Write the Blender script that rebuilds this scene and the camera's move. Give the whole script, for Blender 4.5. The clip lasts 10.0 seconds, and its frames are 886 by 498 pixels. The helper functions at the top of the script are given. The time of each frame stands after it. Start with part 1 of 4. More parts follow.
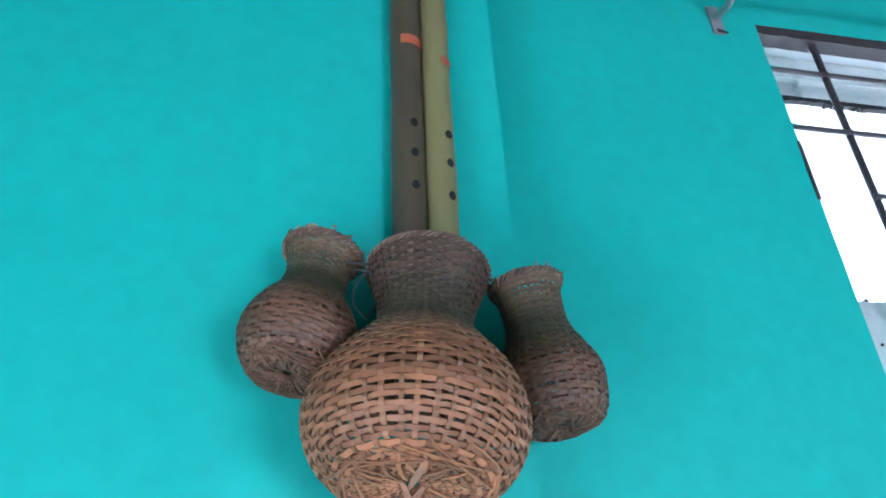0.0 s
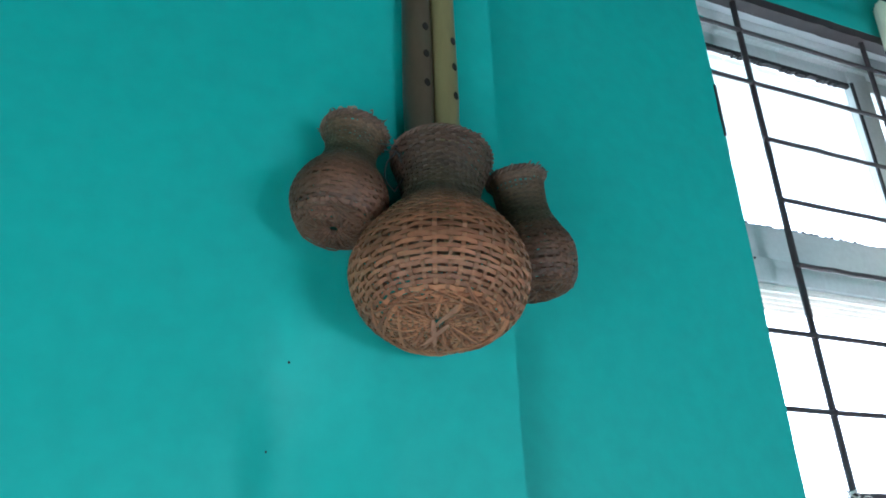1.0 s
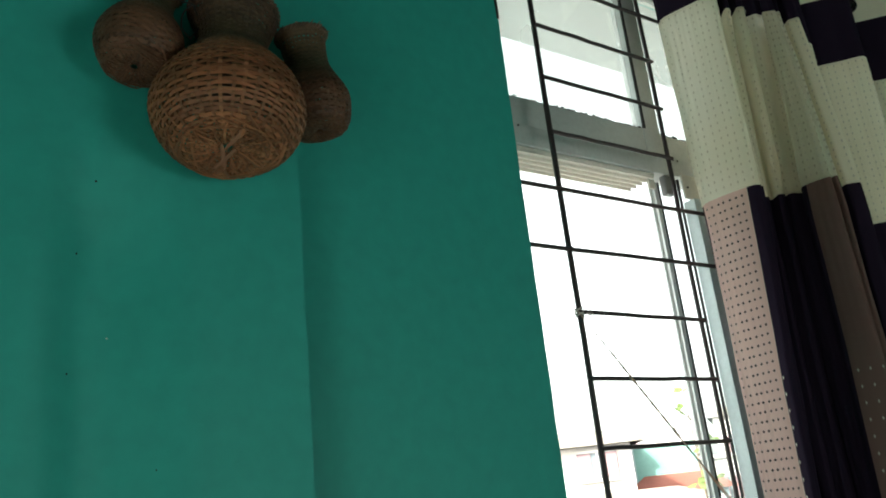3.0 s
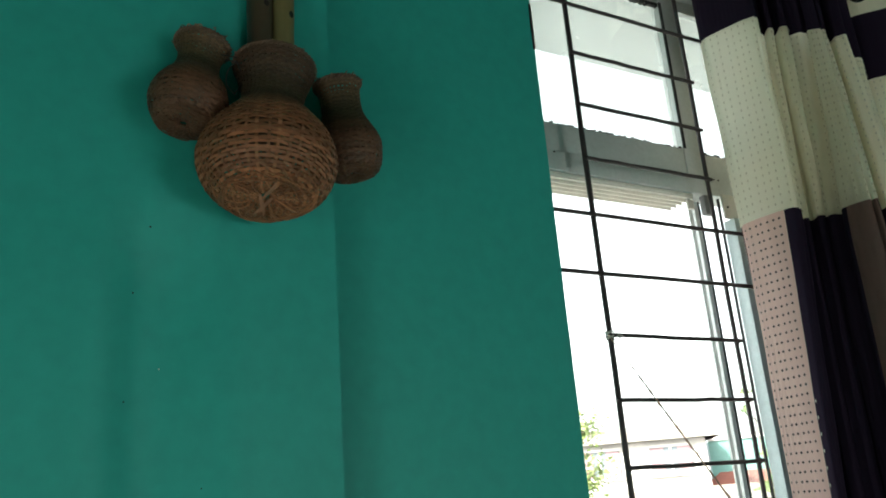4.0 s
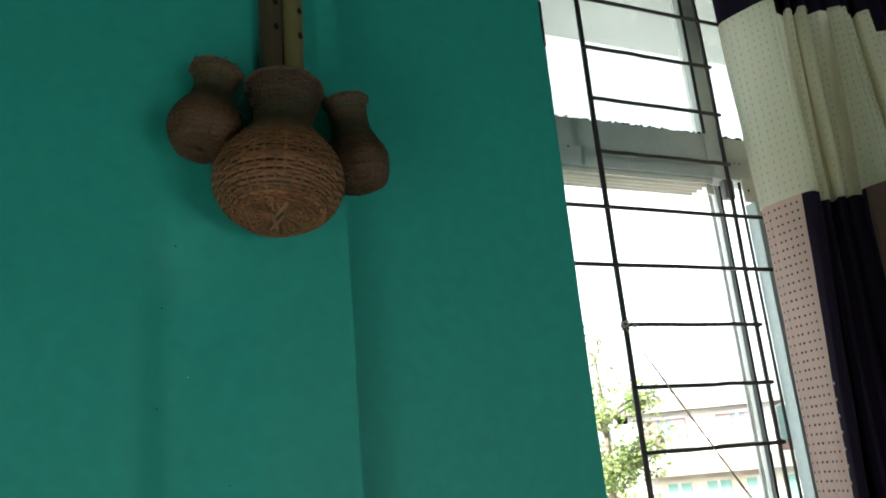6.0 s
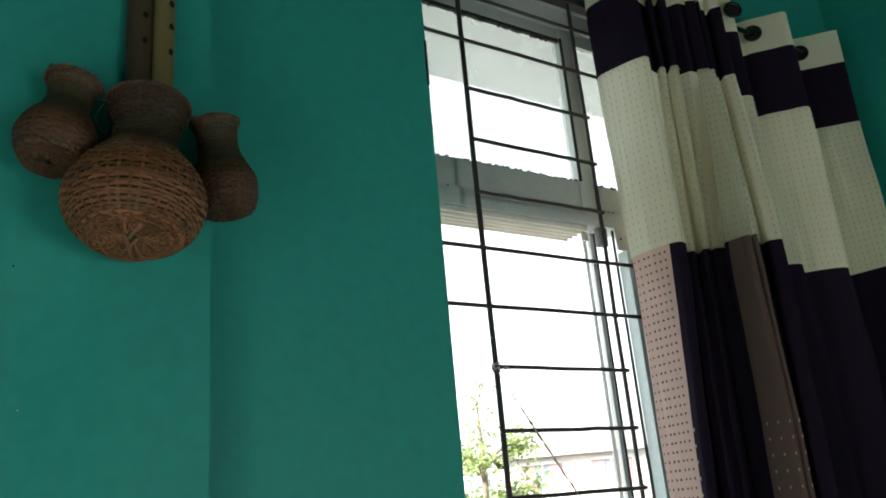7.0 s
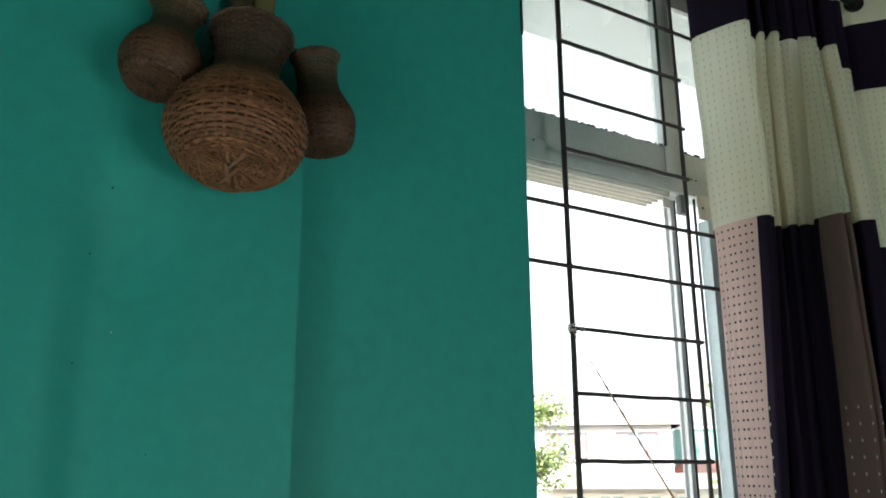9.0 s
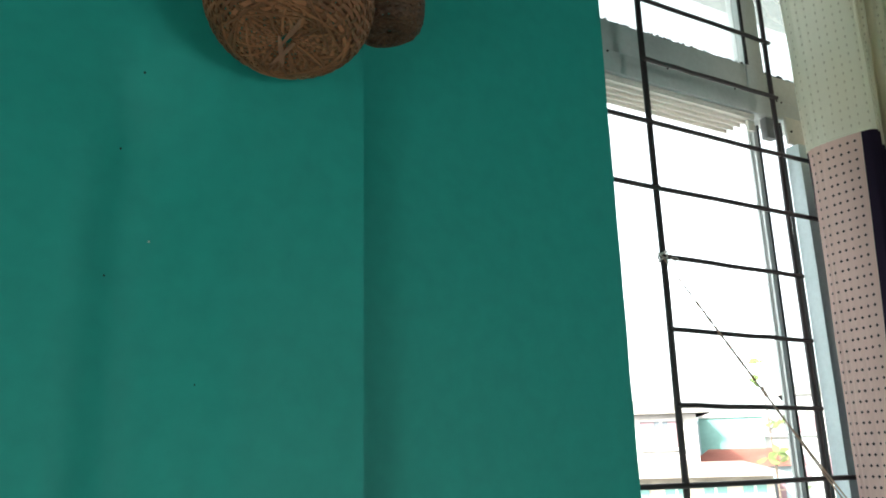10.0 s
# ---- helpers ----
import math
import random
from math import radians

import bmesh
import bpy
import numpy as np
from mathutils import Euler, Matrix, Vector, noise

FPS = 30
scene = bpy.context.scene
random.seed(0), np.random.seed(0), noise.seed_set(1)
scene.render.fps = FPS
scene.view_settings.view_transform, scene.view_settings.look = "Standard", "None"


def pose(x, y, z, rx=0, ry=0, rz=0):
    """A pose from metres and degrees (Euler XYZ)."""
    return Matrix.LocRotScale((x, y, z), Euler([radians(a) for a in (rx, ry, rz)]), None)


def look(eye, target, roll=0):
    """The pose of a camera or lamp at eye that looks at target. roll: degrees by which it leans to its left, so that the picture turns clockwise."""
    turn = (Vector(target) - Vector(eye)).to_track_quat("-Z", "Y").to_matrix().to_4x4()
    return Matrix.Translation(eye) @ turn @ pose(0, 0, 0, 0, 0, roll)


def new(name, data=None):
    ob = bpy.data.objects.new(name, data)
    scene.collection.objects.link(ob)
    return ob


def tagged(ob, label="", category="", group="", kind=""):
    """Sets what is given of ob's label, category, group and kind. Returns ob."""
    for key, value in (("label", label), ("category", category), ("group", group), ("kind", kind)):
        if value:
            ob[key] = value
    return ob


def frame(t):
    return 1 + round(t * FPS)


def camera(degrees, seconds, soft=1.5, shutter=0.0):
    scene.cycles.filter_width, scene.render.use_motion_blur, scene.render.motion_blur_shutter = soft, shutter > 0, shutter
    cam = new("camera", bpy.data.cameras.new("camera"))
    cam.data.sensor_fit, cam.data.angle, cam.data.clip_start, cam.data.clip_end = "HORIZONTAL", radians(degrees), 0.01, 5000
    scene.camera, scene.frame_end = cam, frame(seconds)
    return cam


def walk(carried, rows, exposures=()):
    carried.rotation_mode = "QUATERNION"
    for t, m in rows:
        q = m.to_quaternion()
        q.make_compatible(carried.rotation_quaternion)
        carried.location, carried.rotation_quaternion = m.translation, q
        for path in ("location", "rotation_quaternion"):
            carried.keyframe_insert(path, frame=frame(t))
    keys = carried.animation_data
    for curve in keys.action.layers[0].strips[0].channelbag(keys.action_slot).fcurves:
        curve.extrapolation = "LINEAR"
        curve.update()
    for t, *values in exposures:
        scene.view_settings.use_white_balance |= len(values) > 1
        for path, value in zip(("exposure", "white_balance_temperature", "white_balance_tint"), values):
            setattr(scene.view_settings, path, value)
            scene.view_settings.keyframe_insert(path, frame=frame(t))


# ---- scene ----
cam = camera(57.3, 10.0, soft=1.8)
PATH = [
    (0, (-0.051, -0.092, 1.444), (0.32, 1.539, 2.54), -3.1),
    (0.2, (-0.087, -0.139, 1.417), (0.325, 1.545, 2.415), -3.2),
    (0.5, (-0.184, -0.163, 1.371), (0.328, 1.539, 2.287), -4.1),
    (0.8, (-0.286, -0.203, 1.358), (0.368, 1.481, 2.217), -3.4),
    (1, (-0.328, -0.205, 1.325), (0.416, 1.444, 2.179), -2.5),
    (1.5, (-0.35, -0.286, 1.229), (0.553, 1.342, 1.96), 0.3),
    (2, (-0.343, -0.375, 1.118), (0.629, 1.274, 1.697), -1.8),
    (2.5, (-0.34, -0.361, 1.062), (0.752, 1.211, 1.642), -5.5),
    (2.7, (-0.342, -0.391, 1.073), (0.782, 1.147, 1.685), -6.5),
    (3.8, (-0.344, -0.502, 1.165), (0.687, 1.1, 1.773), -3.7),
    (4, (-0.325, -0.584, 1.152), (0.638, 1.062, 1.753), -4.4),
    (4.5, (-0.309, -0.682, 1.171), (0.591, 1.01, 1.74), -5.2),
    (5, (-0.294, -0.644, 1.145), (0.592, 1.073, 1.659), -4.5),
    (5.2, (-0.283, -0.654, 1.15), (0.589, 1.076, 1.648), -4.1),
    (6.3, (-0.271, -0.739, 1.191), (0.559, 0.982, 1.781), -5.7),
    (6.5, (-0.269, -0.733, 1.189), (0.581, 0.968, 1.81), -6.0),
    (7, (-0.214, -0.707, 1.183), (0.853, 0.868, 1.801), -5.1),
    (7.5, (-0.163, -0.614, 1.12), (1.153, 0.798, 1.645), -1.4),
    (7.8, (-0.159, -0.595, 1.104), (1.183, 0.807, 1.589), 0.1),
    (8, (-0.208, -0.553, 1.11), (1.131, 0.848, 1.603), 0.6),
    (8.5, (-0.259, -0.595, 1.182), (0.939, 0.914, 1.717), 0.1),
    (9, (-0.29, -0.605, 1.179), (0.713, 1.042, 1.71), -0.2),
    (9.5, (-0.272, -0.566, 1.144), (0.645, 1.134, 1.664), -1.3),
    (10, (-0.259, -0.298, 1.084), (0.716, 1.367, 1.609), -1.5),
]
# exposure: stops, kelvin, tint, as the phone adapts from the dark wall to the bright window
LOOK = [(0.0, 3.74, 5050, 19), (0.5, 3.6, 5000, 18), (0.8, 3.26, 5120, 15), (1.0, 2.96, 5250, 12), (1.5, 2.36, 5700, 8), (2.0, 1.78, 6200, 2), (2.5, 1.4, 6600, 0), (4.0, 1.57, 6450, 1), (5.0, 1.62, 6450, 1),
        (6.5, 1.38, 6450, 2), (8.0, 1.5, 6400, 9), (10.0, 1.58, 6250, 3)]
walk(cam, [(t, look(eye, target, roll)) for t, eye, target, roll in PATH], LOOK)

# ---- daylight ----
SUN_EL, SUN_AZ = 33.0, 255.0   # degrees; azimuth clockwise from +y: low in the west, through the added west opening onto the floor
world = bpy.data.worlds.new("world")
scene.world = world
world.use_nodes = True
wn = world.node_tree.nodes
sky = wn.new("ShaderNodeTexSky")
sky.sky_type, sky.sun_disc = "NISHITA", False
sky.sun_elevation, sky.sun_rotation = radians(SUN_EL), radians(SUN_AZ)
sky.dust_density, sky.air_density = 4.0, 1.2
wn["Background"].inputs["Strength"].default_value = 0.15
haze = wn.new("ShaderNodeHueSaturation")   # thin white overcast
haze.inputs["Saturation"].default_value, haze.inputs["Value"].default_value = 0.14, 1.85
world.node_tree.links.new(sky.outputs["Color"], haze.inputs["Color"])
world.node_tree.links.new(haze.outputs["Color"], wn["Background"].inputs["Color"])
sun = new("sun", bpy.data.lights.new("sun", "SUN"))
sun.data.energy, sun.data.angle, sun.data.color = 5.0, radians(0.6), (1, 0.95, 0.87)
a, e = radians(SUN_AZ), radians(SUN_EL)
sun.matrix_world = look((0, 0, 20), Vector((0, 0, 20)) - Vector((math.sin(a) * math.cos(e), math.cos(a) * math.cos(e), math.sin(e))))


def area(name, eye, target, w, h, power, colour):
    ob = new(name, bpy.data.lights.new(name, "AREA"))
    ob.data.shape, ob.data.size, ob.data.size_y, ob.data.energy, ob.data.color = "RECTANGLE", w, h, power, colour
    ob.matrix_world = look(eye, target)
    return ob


# added fill lamps in made-up, unseen low openings of the south and west walls
area("fill_south_opening", (1.95, -3.62, 0.64), (0.6, 0.0, 0.9), 1.3, 1.1, 7.5, (1.0, 0.98, 0.95))
area("fill_west_opening", (-2.12, -0.92, 0.55), (3.0, -0.92, 0.6), 0.8, 0.7, 2.2, (1.0, 0.98, 0.95))

# ---- materials ----


def material(name, colour, rough=0.6, dark=None, scale=8.0, amount=0.5, fine=60.0, bump=0.2, bump_dist=0.002, metal=0.0, coords="Object", stretch=(1, 1, 1),
             sheen=0.0, translucent=0.0, per_object=0.0, spec=0.5, island=0.0, glow=None, sheer=0.0):
    """A surface with mottling at two scales and a fine relief."""
    m = bpy.data.materials.new(name)
    m.use_nodes = True
    n, l = m.node_tree.nodes, m.node_tree.links
    b = n["Principled BSDF"]
    b.inputs["Roughness"].default_value, b.inputs["Metallic"].default_value = rough, metal
    b.inputs["Specular IOR Level"].default_value = spec
    if sheen:
        b.inputs["Sheen Weight"].default_value = sheen
    tc = n.new("ShaderNodeTexCoord")
    mp = n.new("ShaderNodeMapping")
    mp.inputs["Scale"].default_value = stretch
    l.new(tc.outputs[coords], mp.inputs["Vector"])
    big, small = n.new("ShaderNodeTexNoise"), n.new("ShaderNodeTexNoise")
    big.inputs["Scale"].default_value, small.inputs["Scale"].default_value = scale, fine
    big.inputs["Detail"].default_value, small.inputs["Detail"].default_value = 5, 3
    for t in (big, small):
        l.new(mp.outputs["Vector"], t.inputs["Vector"])
    mix = n.new("ShaderNodeMix")
    mix.data_type = "RGBA"
    mix.inputs[6].default_value = (*colour, 1)
    mix.inputs[7].default_value = (*(dark or [c * 0.7 for c in colour]), 1)
    ramp = n.new("ShaderNodeMapRange")
    ramp.inputs[1].default_value, ramp.inputs[2].default_value, ramp.inputs[4].default_value = 0.35, 0.68, amount
    l.new(big.outputs["Fac"], ramp.inputs[0])
    l.new(ramp.outputs[0], mix.inputs[0])
    out = mix.outputs[2]
    grain = n.new("ShaderNodeMix")
    grain.data_type, grain.blend_type = "RGBA", "MULTIPLY"
    gr = n.new("ShaderNodeMapRange")
    gr.inputs[3].default_value, gr.inputs[4].default_value = 0.8, 1.15
    l.new(small.outputs["Fac"], gr.inputs[0])
    grain.inputs[0].default_value = 0.7
    l.new(out, grain.inputs[6])
    l.new(gr.outputs[0], grain.inputs[7])
    out = grain.outputs[2]
    for weight, kind, socket in ((per_object, "ShaderNodeObjectInfo", "Random"), (island, "ShaderNodeNewGeometry", "Random Per Island")):
        if weight:
            oi, hs, mr = n.new(kind), n.new("ShaderNodeHueSaturation"), n.new("ShaderNodeMapRange")
            mr.inputs[3].default_value, mr.inputs[4].default_value = 1 - weight, 1 + weight
            l.new(oi.outputs[socket], mr.inputs[0])
            l.new(mr.outputs[0], hs.inputs["Value"])
            l.new(out, hs.inputs["Color"])
            out = hs.outputs["Color"]
    l.new(out, b.inputs["Base Color"])
    bp = n.new("ShaderNodeBump")
    bp.inputs["Strength"].default_value, bp.inputs["Distance"].default_value = bump, bump_dist
    l.new(small.outputs["Fac"], bp.inputs["Height"])
    l.new(bp.outputs["Normal"], b.inputs["Normal"])
    if translucent:
        tr, mx = n.new("ShaderNodeBsdfTranslucent"), n.new("ShaderNodeMixShader")
        l.new(out, tr.inputs["Color"])
        mx.inputs[0].default_value = translucent
        l.new(b.outputs[0], mx.inputs[1])
        l.new(tr.outputs[0], mx.inputs[2])
        l.new(mx.outputs[0], n["Material Output"].inputs["Surface"])
        if glow:
            l.remove(tr.inputs["Color"].links[0])
            tr.inputs["Color"].default_value = (*glow, 1)
        if sheer:
            op, m2 = n.new("ShaderNodeBsdfTransparent"), n.new("ShaderNodeMixShader")
            op.inputs["Color"].default_value = (*(glow or colour), 1)
            m2.inputs[0].default_value = sheer
            l.new(mx.outputs[0], m2.inputs[1])
            l.new(op.outputs[0], m2.inputs[2])
            l.new(m2.outputs[0], n["Material Output"].inputs["Surface"])
    m["base"] = 1
    return m


def cane(name, low, high, mid, z_mid, spread, per_object=0.25):
    """Split bamboo: pale where it is bare, smoked and greenish in a band round the neck; high also holds shade above
    low light.
    """
    m = material(name, low, 0.55, [c * 0.55 for c in low], 14, 0.7, 220, 0.5, 0.0006, per_object=per_object, spec=0.4)
    n, l = m.node_tree.nodes, m.node_tree.links
    b = n["Principled BSDF"]
    src = b.inputs["Base Color"].links[0].from_socket
    tc, sep, ramp, mx = n.new("ShaderNodeTexCoord"), n.new("ShaderNodeSeparateXYZ"), n.new("ShaderNodeValToRGB"), n.new("ShaderNodeMix")
    l.new(tc.outputs["Object"], sep.inputs[0])
    wob, add = n.new("ShaderNodeTexNoise"), n.new("ShaderNodeMath")
    wob.inputs["Scale"].default_value = 9
    l.new(tc.outputs["Object"], wob.inputs["Vector"])
    add.operation, add.inputs[1].default_value = "MULTIPLY_ADD", 0.05
    l.new(wob.outputs["Fac"], add.inputs[0])
    l.new(sep.outputs["Z"], add.inputs[2])
    mr = n.new("ShaderNodeMapRange")
    mr.inputs[1].default_value, mr.inputs[2].default_value = z_mid - spread + 0.025, z_mid + spread + 0.025
    l.new(add.outputs[0], mr.inputs[0])
    l.new(mr.outputs[0], ramp.inputs[0])
    els = ramp.color_ramp.elements
    els[0].position, els[0].color = 0.0, (1, 1, 1, 1)
    els[1].position, els[1].color = 1.0, (*[h / c for h, c in zip(high, low)], 1)
    k = els.new(0.5)
    k.color = (*[h / c for h, c in zip(mid, low)], 1)
    mx.data_type, mx.blend_type = "RGBA", "MULTIPLY"
    mx.inputs[0].default_value = 1
    l.new(src, mx.inputs[6])
    l.new(ramp.outputs[0], mx.inputs[7])
    l.new(mx.outputs[2], b.inputs["Base Color"])
    return m


def pane_material(name, tint, haze, gloss=0.06):
    """Clear glass, with a film of dust that haze can thicken into a glare veil."""
    m = bpy.data.materials.new(name)
    m.use_nodes = True
    n, l = m.node_tree.nodes, m.node_tree.links
    n.remove(n["Principled BSDF"])
    tr, gl, df = n.new("ShaderNodeBsdfTransparent"), n.new("ShaderNodeBsdfGlossy"), n.new("ShaderNodeBsdfTranslucent")
    tr.inputs["Color"].default_value, df.inputs["Color"].default_value = (*tint, 1), (0.7, 0.72, 0.7, 1)
    gl.inputs["Roughness"].default_value = 0.02
    a1, a2 = n.new("ShaderNodeMixShader"), n.new("ShaderNodeMixShader")
    a1.inputs[0].default_value = gloss
    l.new(tr.outputs[0], a1.inputs[1])
    l.new(gl.outputs[0], a1.inputs[2])
    no, mr, tc = n.new("ShaderNodeTexNoise"), n.new("ShaderNodeMapRange"), n.new("ShaderNodeTexCoord")
    no.inputs["Scale"].default_value, no.inputs["Detail"].default_value = 7, 6
    l.new(tc.outputs["Object"], no.inputs["Vector"])
    mr.inputs[1].default_value, mr.inputs[2].default_value, mr.inputs[3].default_value, mr.inputs[4].default_value = 0.3, 0.75, haze * 0.93, haze * 1.07
    l.new(no.outputs["Fac"], mr.inputs[0])
    l.new(mr.outputs[0], a2.inputs[0])
    l.new(a1.outputs[0], a2.inputs[1])
    l.new(df.outputs[0], a2.inputs[2])
    l.new(a2.outputs[0], n["Material Output"].inputs["Surface"])
    return m


TEAL = (0.036, 0.35, 0.305)
M_WALL = material("teal_wall_paint", TEAL, 0.55, (0.034, 0.335, 0.292), 1.6, 0.3, 26, 0.15, 0.0015, spec=0.3)
# ceiling is out of view; darkened so less light bounces down
M_CEIL = material("dark_unseen_ceiling", (0.085, 0.09, 0.085), 0.8, None, 2, 0.2, 30, 0.1)
# floor is out of view; pale to reflect light up the wall
M_FLOOR = material("pale_bounce_floor", (0.78, 0.73, 0.67), 0.35, (0.7, 0.65, 0.6), 3, 0.3, 40, 0.05)
M_ALU = material("grey_aluminium", (0.6, 0.62, 0.62), 0.45, (0.48, 0.5, 0.5), 6, 0.6, 90, 0.1, 0.0005, metal=0.15)
M_ALU_BLUE = material("bluish_aluminium", (0.68, 0.78, 0.82), 0.4, (0.58, 0.67, 0.7), 6, 0.5, 90, 0.1, 0.0005)
M_ALU_PALE = material("pale_aluminium_track", (0.84, 0.8, 0.74), 0.5, (0.66, 0.61, 0.55), 9, 0.5, 90, 0.1, 0.0005)
M_BRACKET = material("dark_grey_bracket", (0.2, 0.2, 0.21), 0.5, None, 12, 0.5, 80, 0.2)
M_GASKET = material("black_rubber_gasket", (0.012, 0.012, 0.013), 0.75, None, 12, 0.5, 80, 0.4)
M_IRON = material("dark_brown_painted_iron", (0.026, 0.019, 0.022), 0.5, (0.045, 0.032, 0.03), 22, 0.6, 160, 0.5, 0.0006)
M_PUTTY = material("old_white_thread", (0.6, 0.56, 0.52), 0.9, None, 30, 0.5, 200, 0.5)
# smoked neck, darkened further for the shade above the low light
M_CANE = cane("bare_cane", (0.28, 0.113, 0.05), (0.078, 0.042, 0.024), (0.05, 0.043, 0.02), 0.195, 0.085, 0.38)
M_CANE_SMALL = cane("smoked_cane", (0.124, 0.058, 0.031), (0.118, 0.07, 0.035), (0.05, 0.046, 0.022), 0.125, 0.055, 0.35)
M_FRAY = material("frayed_cane", (0.34, 0.23, 0.15), 0.7, (0.12, 0.075, 0.045), 60, 0.7, 200, 0.4, 0.0005)
M_STAKE = cane("pale_cane_stakes", (0.25, 0.115, 0.054), (0.08, 0.046, 0.029), (0.064, 0.051, 0.028), 0.195, 0.085, 0.3)
M_STRAP = material("dull_brown_strap", (0.3, 0.138, 0.08), 0.6, (0.16, 0.074, 0.044), 30, 0.7, 200, 0.4, 0.0005)
M_RIM = material("dark_cane_rim", (0.085, 0.045, 0.029), 0.6, (0.22, 0.14, 0.085), 40, 0.7, 200, 0.5, 0.0006, per_object=0.3)
M_FLUTE_DARK = material("dark_smoked_bamboo", (0.082, 0.057, 0.032), 0.4, (0.032, 0.022, 0.018), 7, 0.9, 120, 0.3, 0.0006, stretch=(1, 1, 0.25))
M_FLUTE_PALE = material("olive_bamboo", (0.21, 0.175, 0.072), 0.38, (0.135, 0.107, 0.044), 6, 0.8, 120, 0.3, 0.0006, stretch=(1, 1, 0.2))
M_HOLE = material("hole_black", (0.008, 0.006, 0.005), 0.9, None, 30, 0.5, 90, 0.2)
M_TAPE = material("orange_tape", (0.75, 0.13, 0.05), 0.5, (0.6, 0.2, 0.12), 60, 0.6, 200, 0.3, 0.0005)
M_CORD = material("black_cord", (0.015, 0.02, 0.018), 0.8, None, 40, 0.5, 200, 0.4)
M_CREAM = material("cream_curtain_cloth", (0.86, 0.81, 0.66), 0.85, (0.66, 0.55, 0.4), 7.0, 0.5, 420, 0.3, 0.0008, translucent=0.66, glow=(0.95, 0.95, 0.86), stretch=(1, 1, 0.4), sheen=0.2)
# copy of the cream cloth, brightened in colour for the front-lit panels
M_CREAM_LIT = material("lit_cream_cloth", (0.92, 0.87, 0.7), 0.85, (0.84, 0.77, 0.6), 7.0, 0.5, 420, 0.3, 0.0008, translucent=0.2, glow=(0.95, 0.9, 0.72), stretch=(1, 1, 0.4), sheen=0.2)
# for the hidden sheet that keeps backlight off the pleats
M_BLOCKER = material("light_blocking_cloth", (0.7, 0.62, 0.48), 0.9, (0.6, 0.5, 0.36), 5, 0.5, 300, 0.3, 0.0008, translucent=0.06)
M_PLUM = material("dark_plum_curtain_cloth", (0.018, 0.0125, 0.026), 0.9, (0.01, 0.0065, 0.014), 3, 0.6, 420, 0.3, 0.0008, translucent=0.006, glow=(0.2, 0.09, 0.2), stretch=(1, 1, 0.4), sheen=0.0, spec=0.08)
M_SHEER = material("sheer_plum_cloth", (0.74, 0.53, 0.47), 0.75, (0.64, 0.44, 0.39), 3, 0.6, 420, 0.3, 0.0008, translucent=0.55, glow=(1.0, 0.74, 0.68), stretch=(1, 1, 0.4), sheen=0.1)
# same sheer cloth, darkened in colour for the strip that gets less light
M_SHEER_SHADED = material("shaded_sheer_cloth", (0.11, 0.063, 0.053), 0.75, (0.15, 0.088, 0.075), 3, 0.6, 420, 0.3, 0.0008, translucent=0.2, glow=(0.7, 0.42, 0.34), stretch=(1, 1, 0.4), sheen=0.05)
M_STITCH = material("pale_stitching", (0.7, 0.66, 0.56), 0.8, None, 60, 0.4, 200, 0.2)
M_PEARL = material("white_pearl_stitching", (0.88, 0.86, 0.78), 0.5, None, 60, 0.3, 200, 0.2)
M_DOT = material("dark_stitching", (0.02, 0.012, 0.014), 0.8, None, 60, 0.4, 200, 0.2)
M_GROMMET = material("black_plastic_ring", (0.012, 0.012, 0.013), 0.25, None, 30, 0.3, 90, 0.1)
M_ROD = material("dull_steel_bracket", (0.4, 0.4, 0.4), 0.4, None, 20, 0.4, 120, 0.2, 0.0004, metal=0.8)
M_CLOTH = material("white_cotton_cloth", (0.86, 0.92, 0.95), 0.9, (0.72, 0.8, 0.85), 5, 0.5, 300, 0.4, 0.001, translucent=0.1)
# haze set above the real dust to paint glare over the view
M_GLASS = pane_material("dusty_veiled_glass", (0.93, 0.96, 0.96), 0.3)
M_GLASS_BLUE = pane_material("bluish_glass", (0.95, 0.97, 0.97), 0.06, 0.05)
M_WIRE = material("rusty_brown_wire", (0.5, 0.27, 0.18), 0.6, (0.6, 0.5, 0.44), 60, 0.8, 200, 0.3, 0.0004)
M_WOOD = material("brown_wood", (0.16, 0.085, 0.045), 0.5, None, 6, 0.6, 60, 0.3)


def plain(name, c, **k):
    return material(name, c, k.pop("rough", 0.85), None, k.pop("scale", 0.6), 0.5, k.pop("fine", 6.0), 0.3, 0.01, **k)


M_WHITE = plain("whitewashed_concrete", (0.8, 0.82, 0.84), scale=2.0)
M_CONCRETE = plain("weathered_concrete", (0.42, 0.44, 0.45), scale=2.0)
M_HOUSE = plain("white_house_plaster", (0.52, 0.49, 0.47))
M_HOUSE2 = plain("cream_house_plaster", (0.5, 0.44, 0.36))
M_HOUSE3 = plain("teal_house_plaster", (0.16, 0.3, 0.27))
M_HOUSE4 = plain("bluish_house_plaster", (0.36, 0.43, 0.46))
M_ROOF = plain("weathered_sheet_roof", (0.5, 0.45, 0.4))
M_REDROOF = plain("red_tin_roof", (0.42, 0.16, 0.12))
M_CURTAIN_OUT = plain("maroon_house_curtain", (0.25, 0.16, 0.175))
M_DARKPANE = plain("dark_house_pane", (0.14, 0.16, 0.18), rough=0.2)
M_GROUND = plain("dusty_ground", (0.3, 0.29, 0.27), scale=0.2, fine=1.5)
M_BARK = plain("grey_bark", (0.16, 0.12, 0.09), scale=5, fine=40)
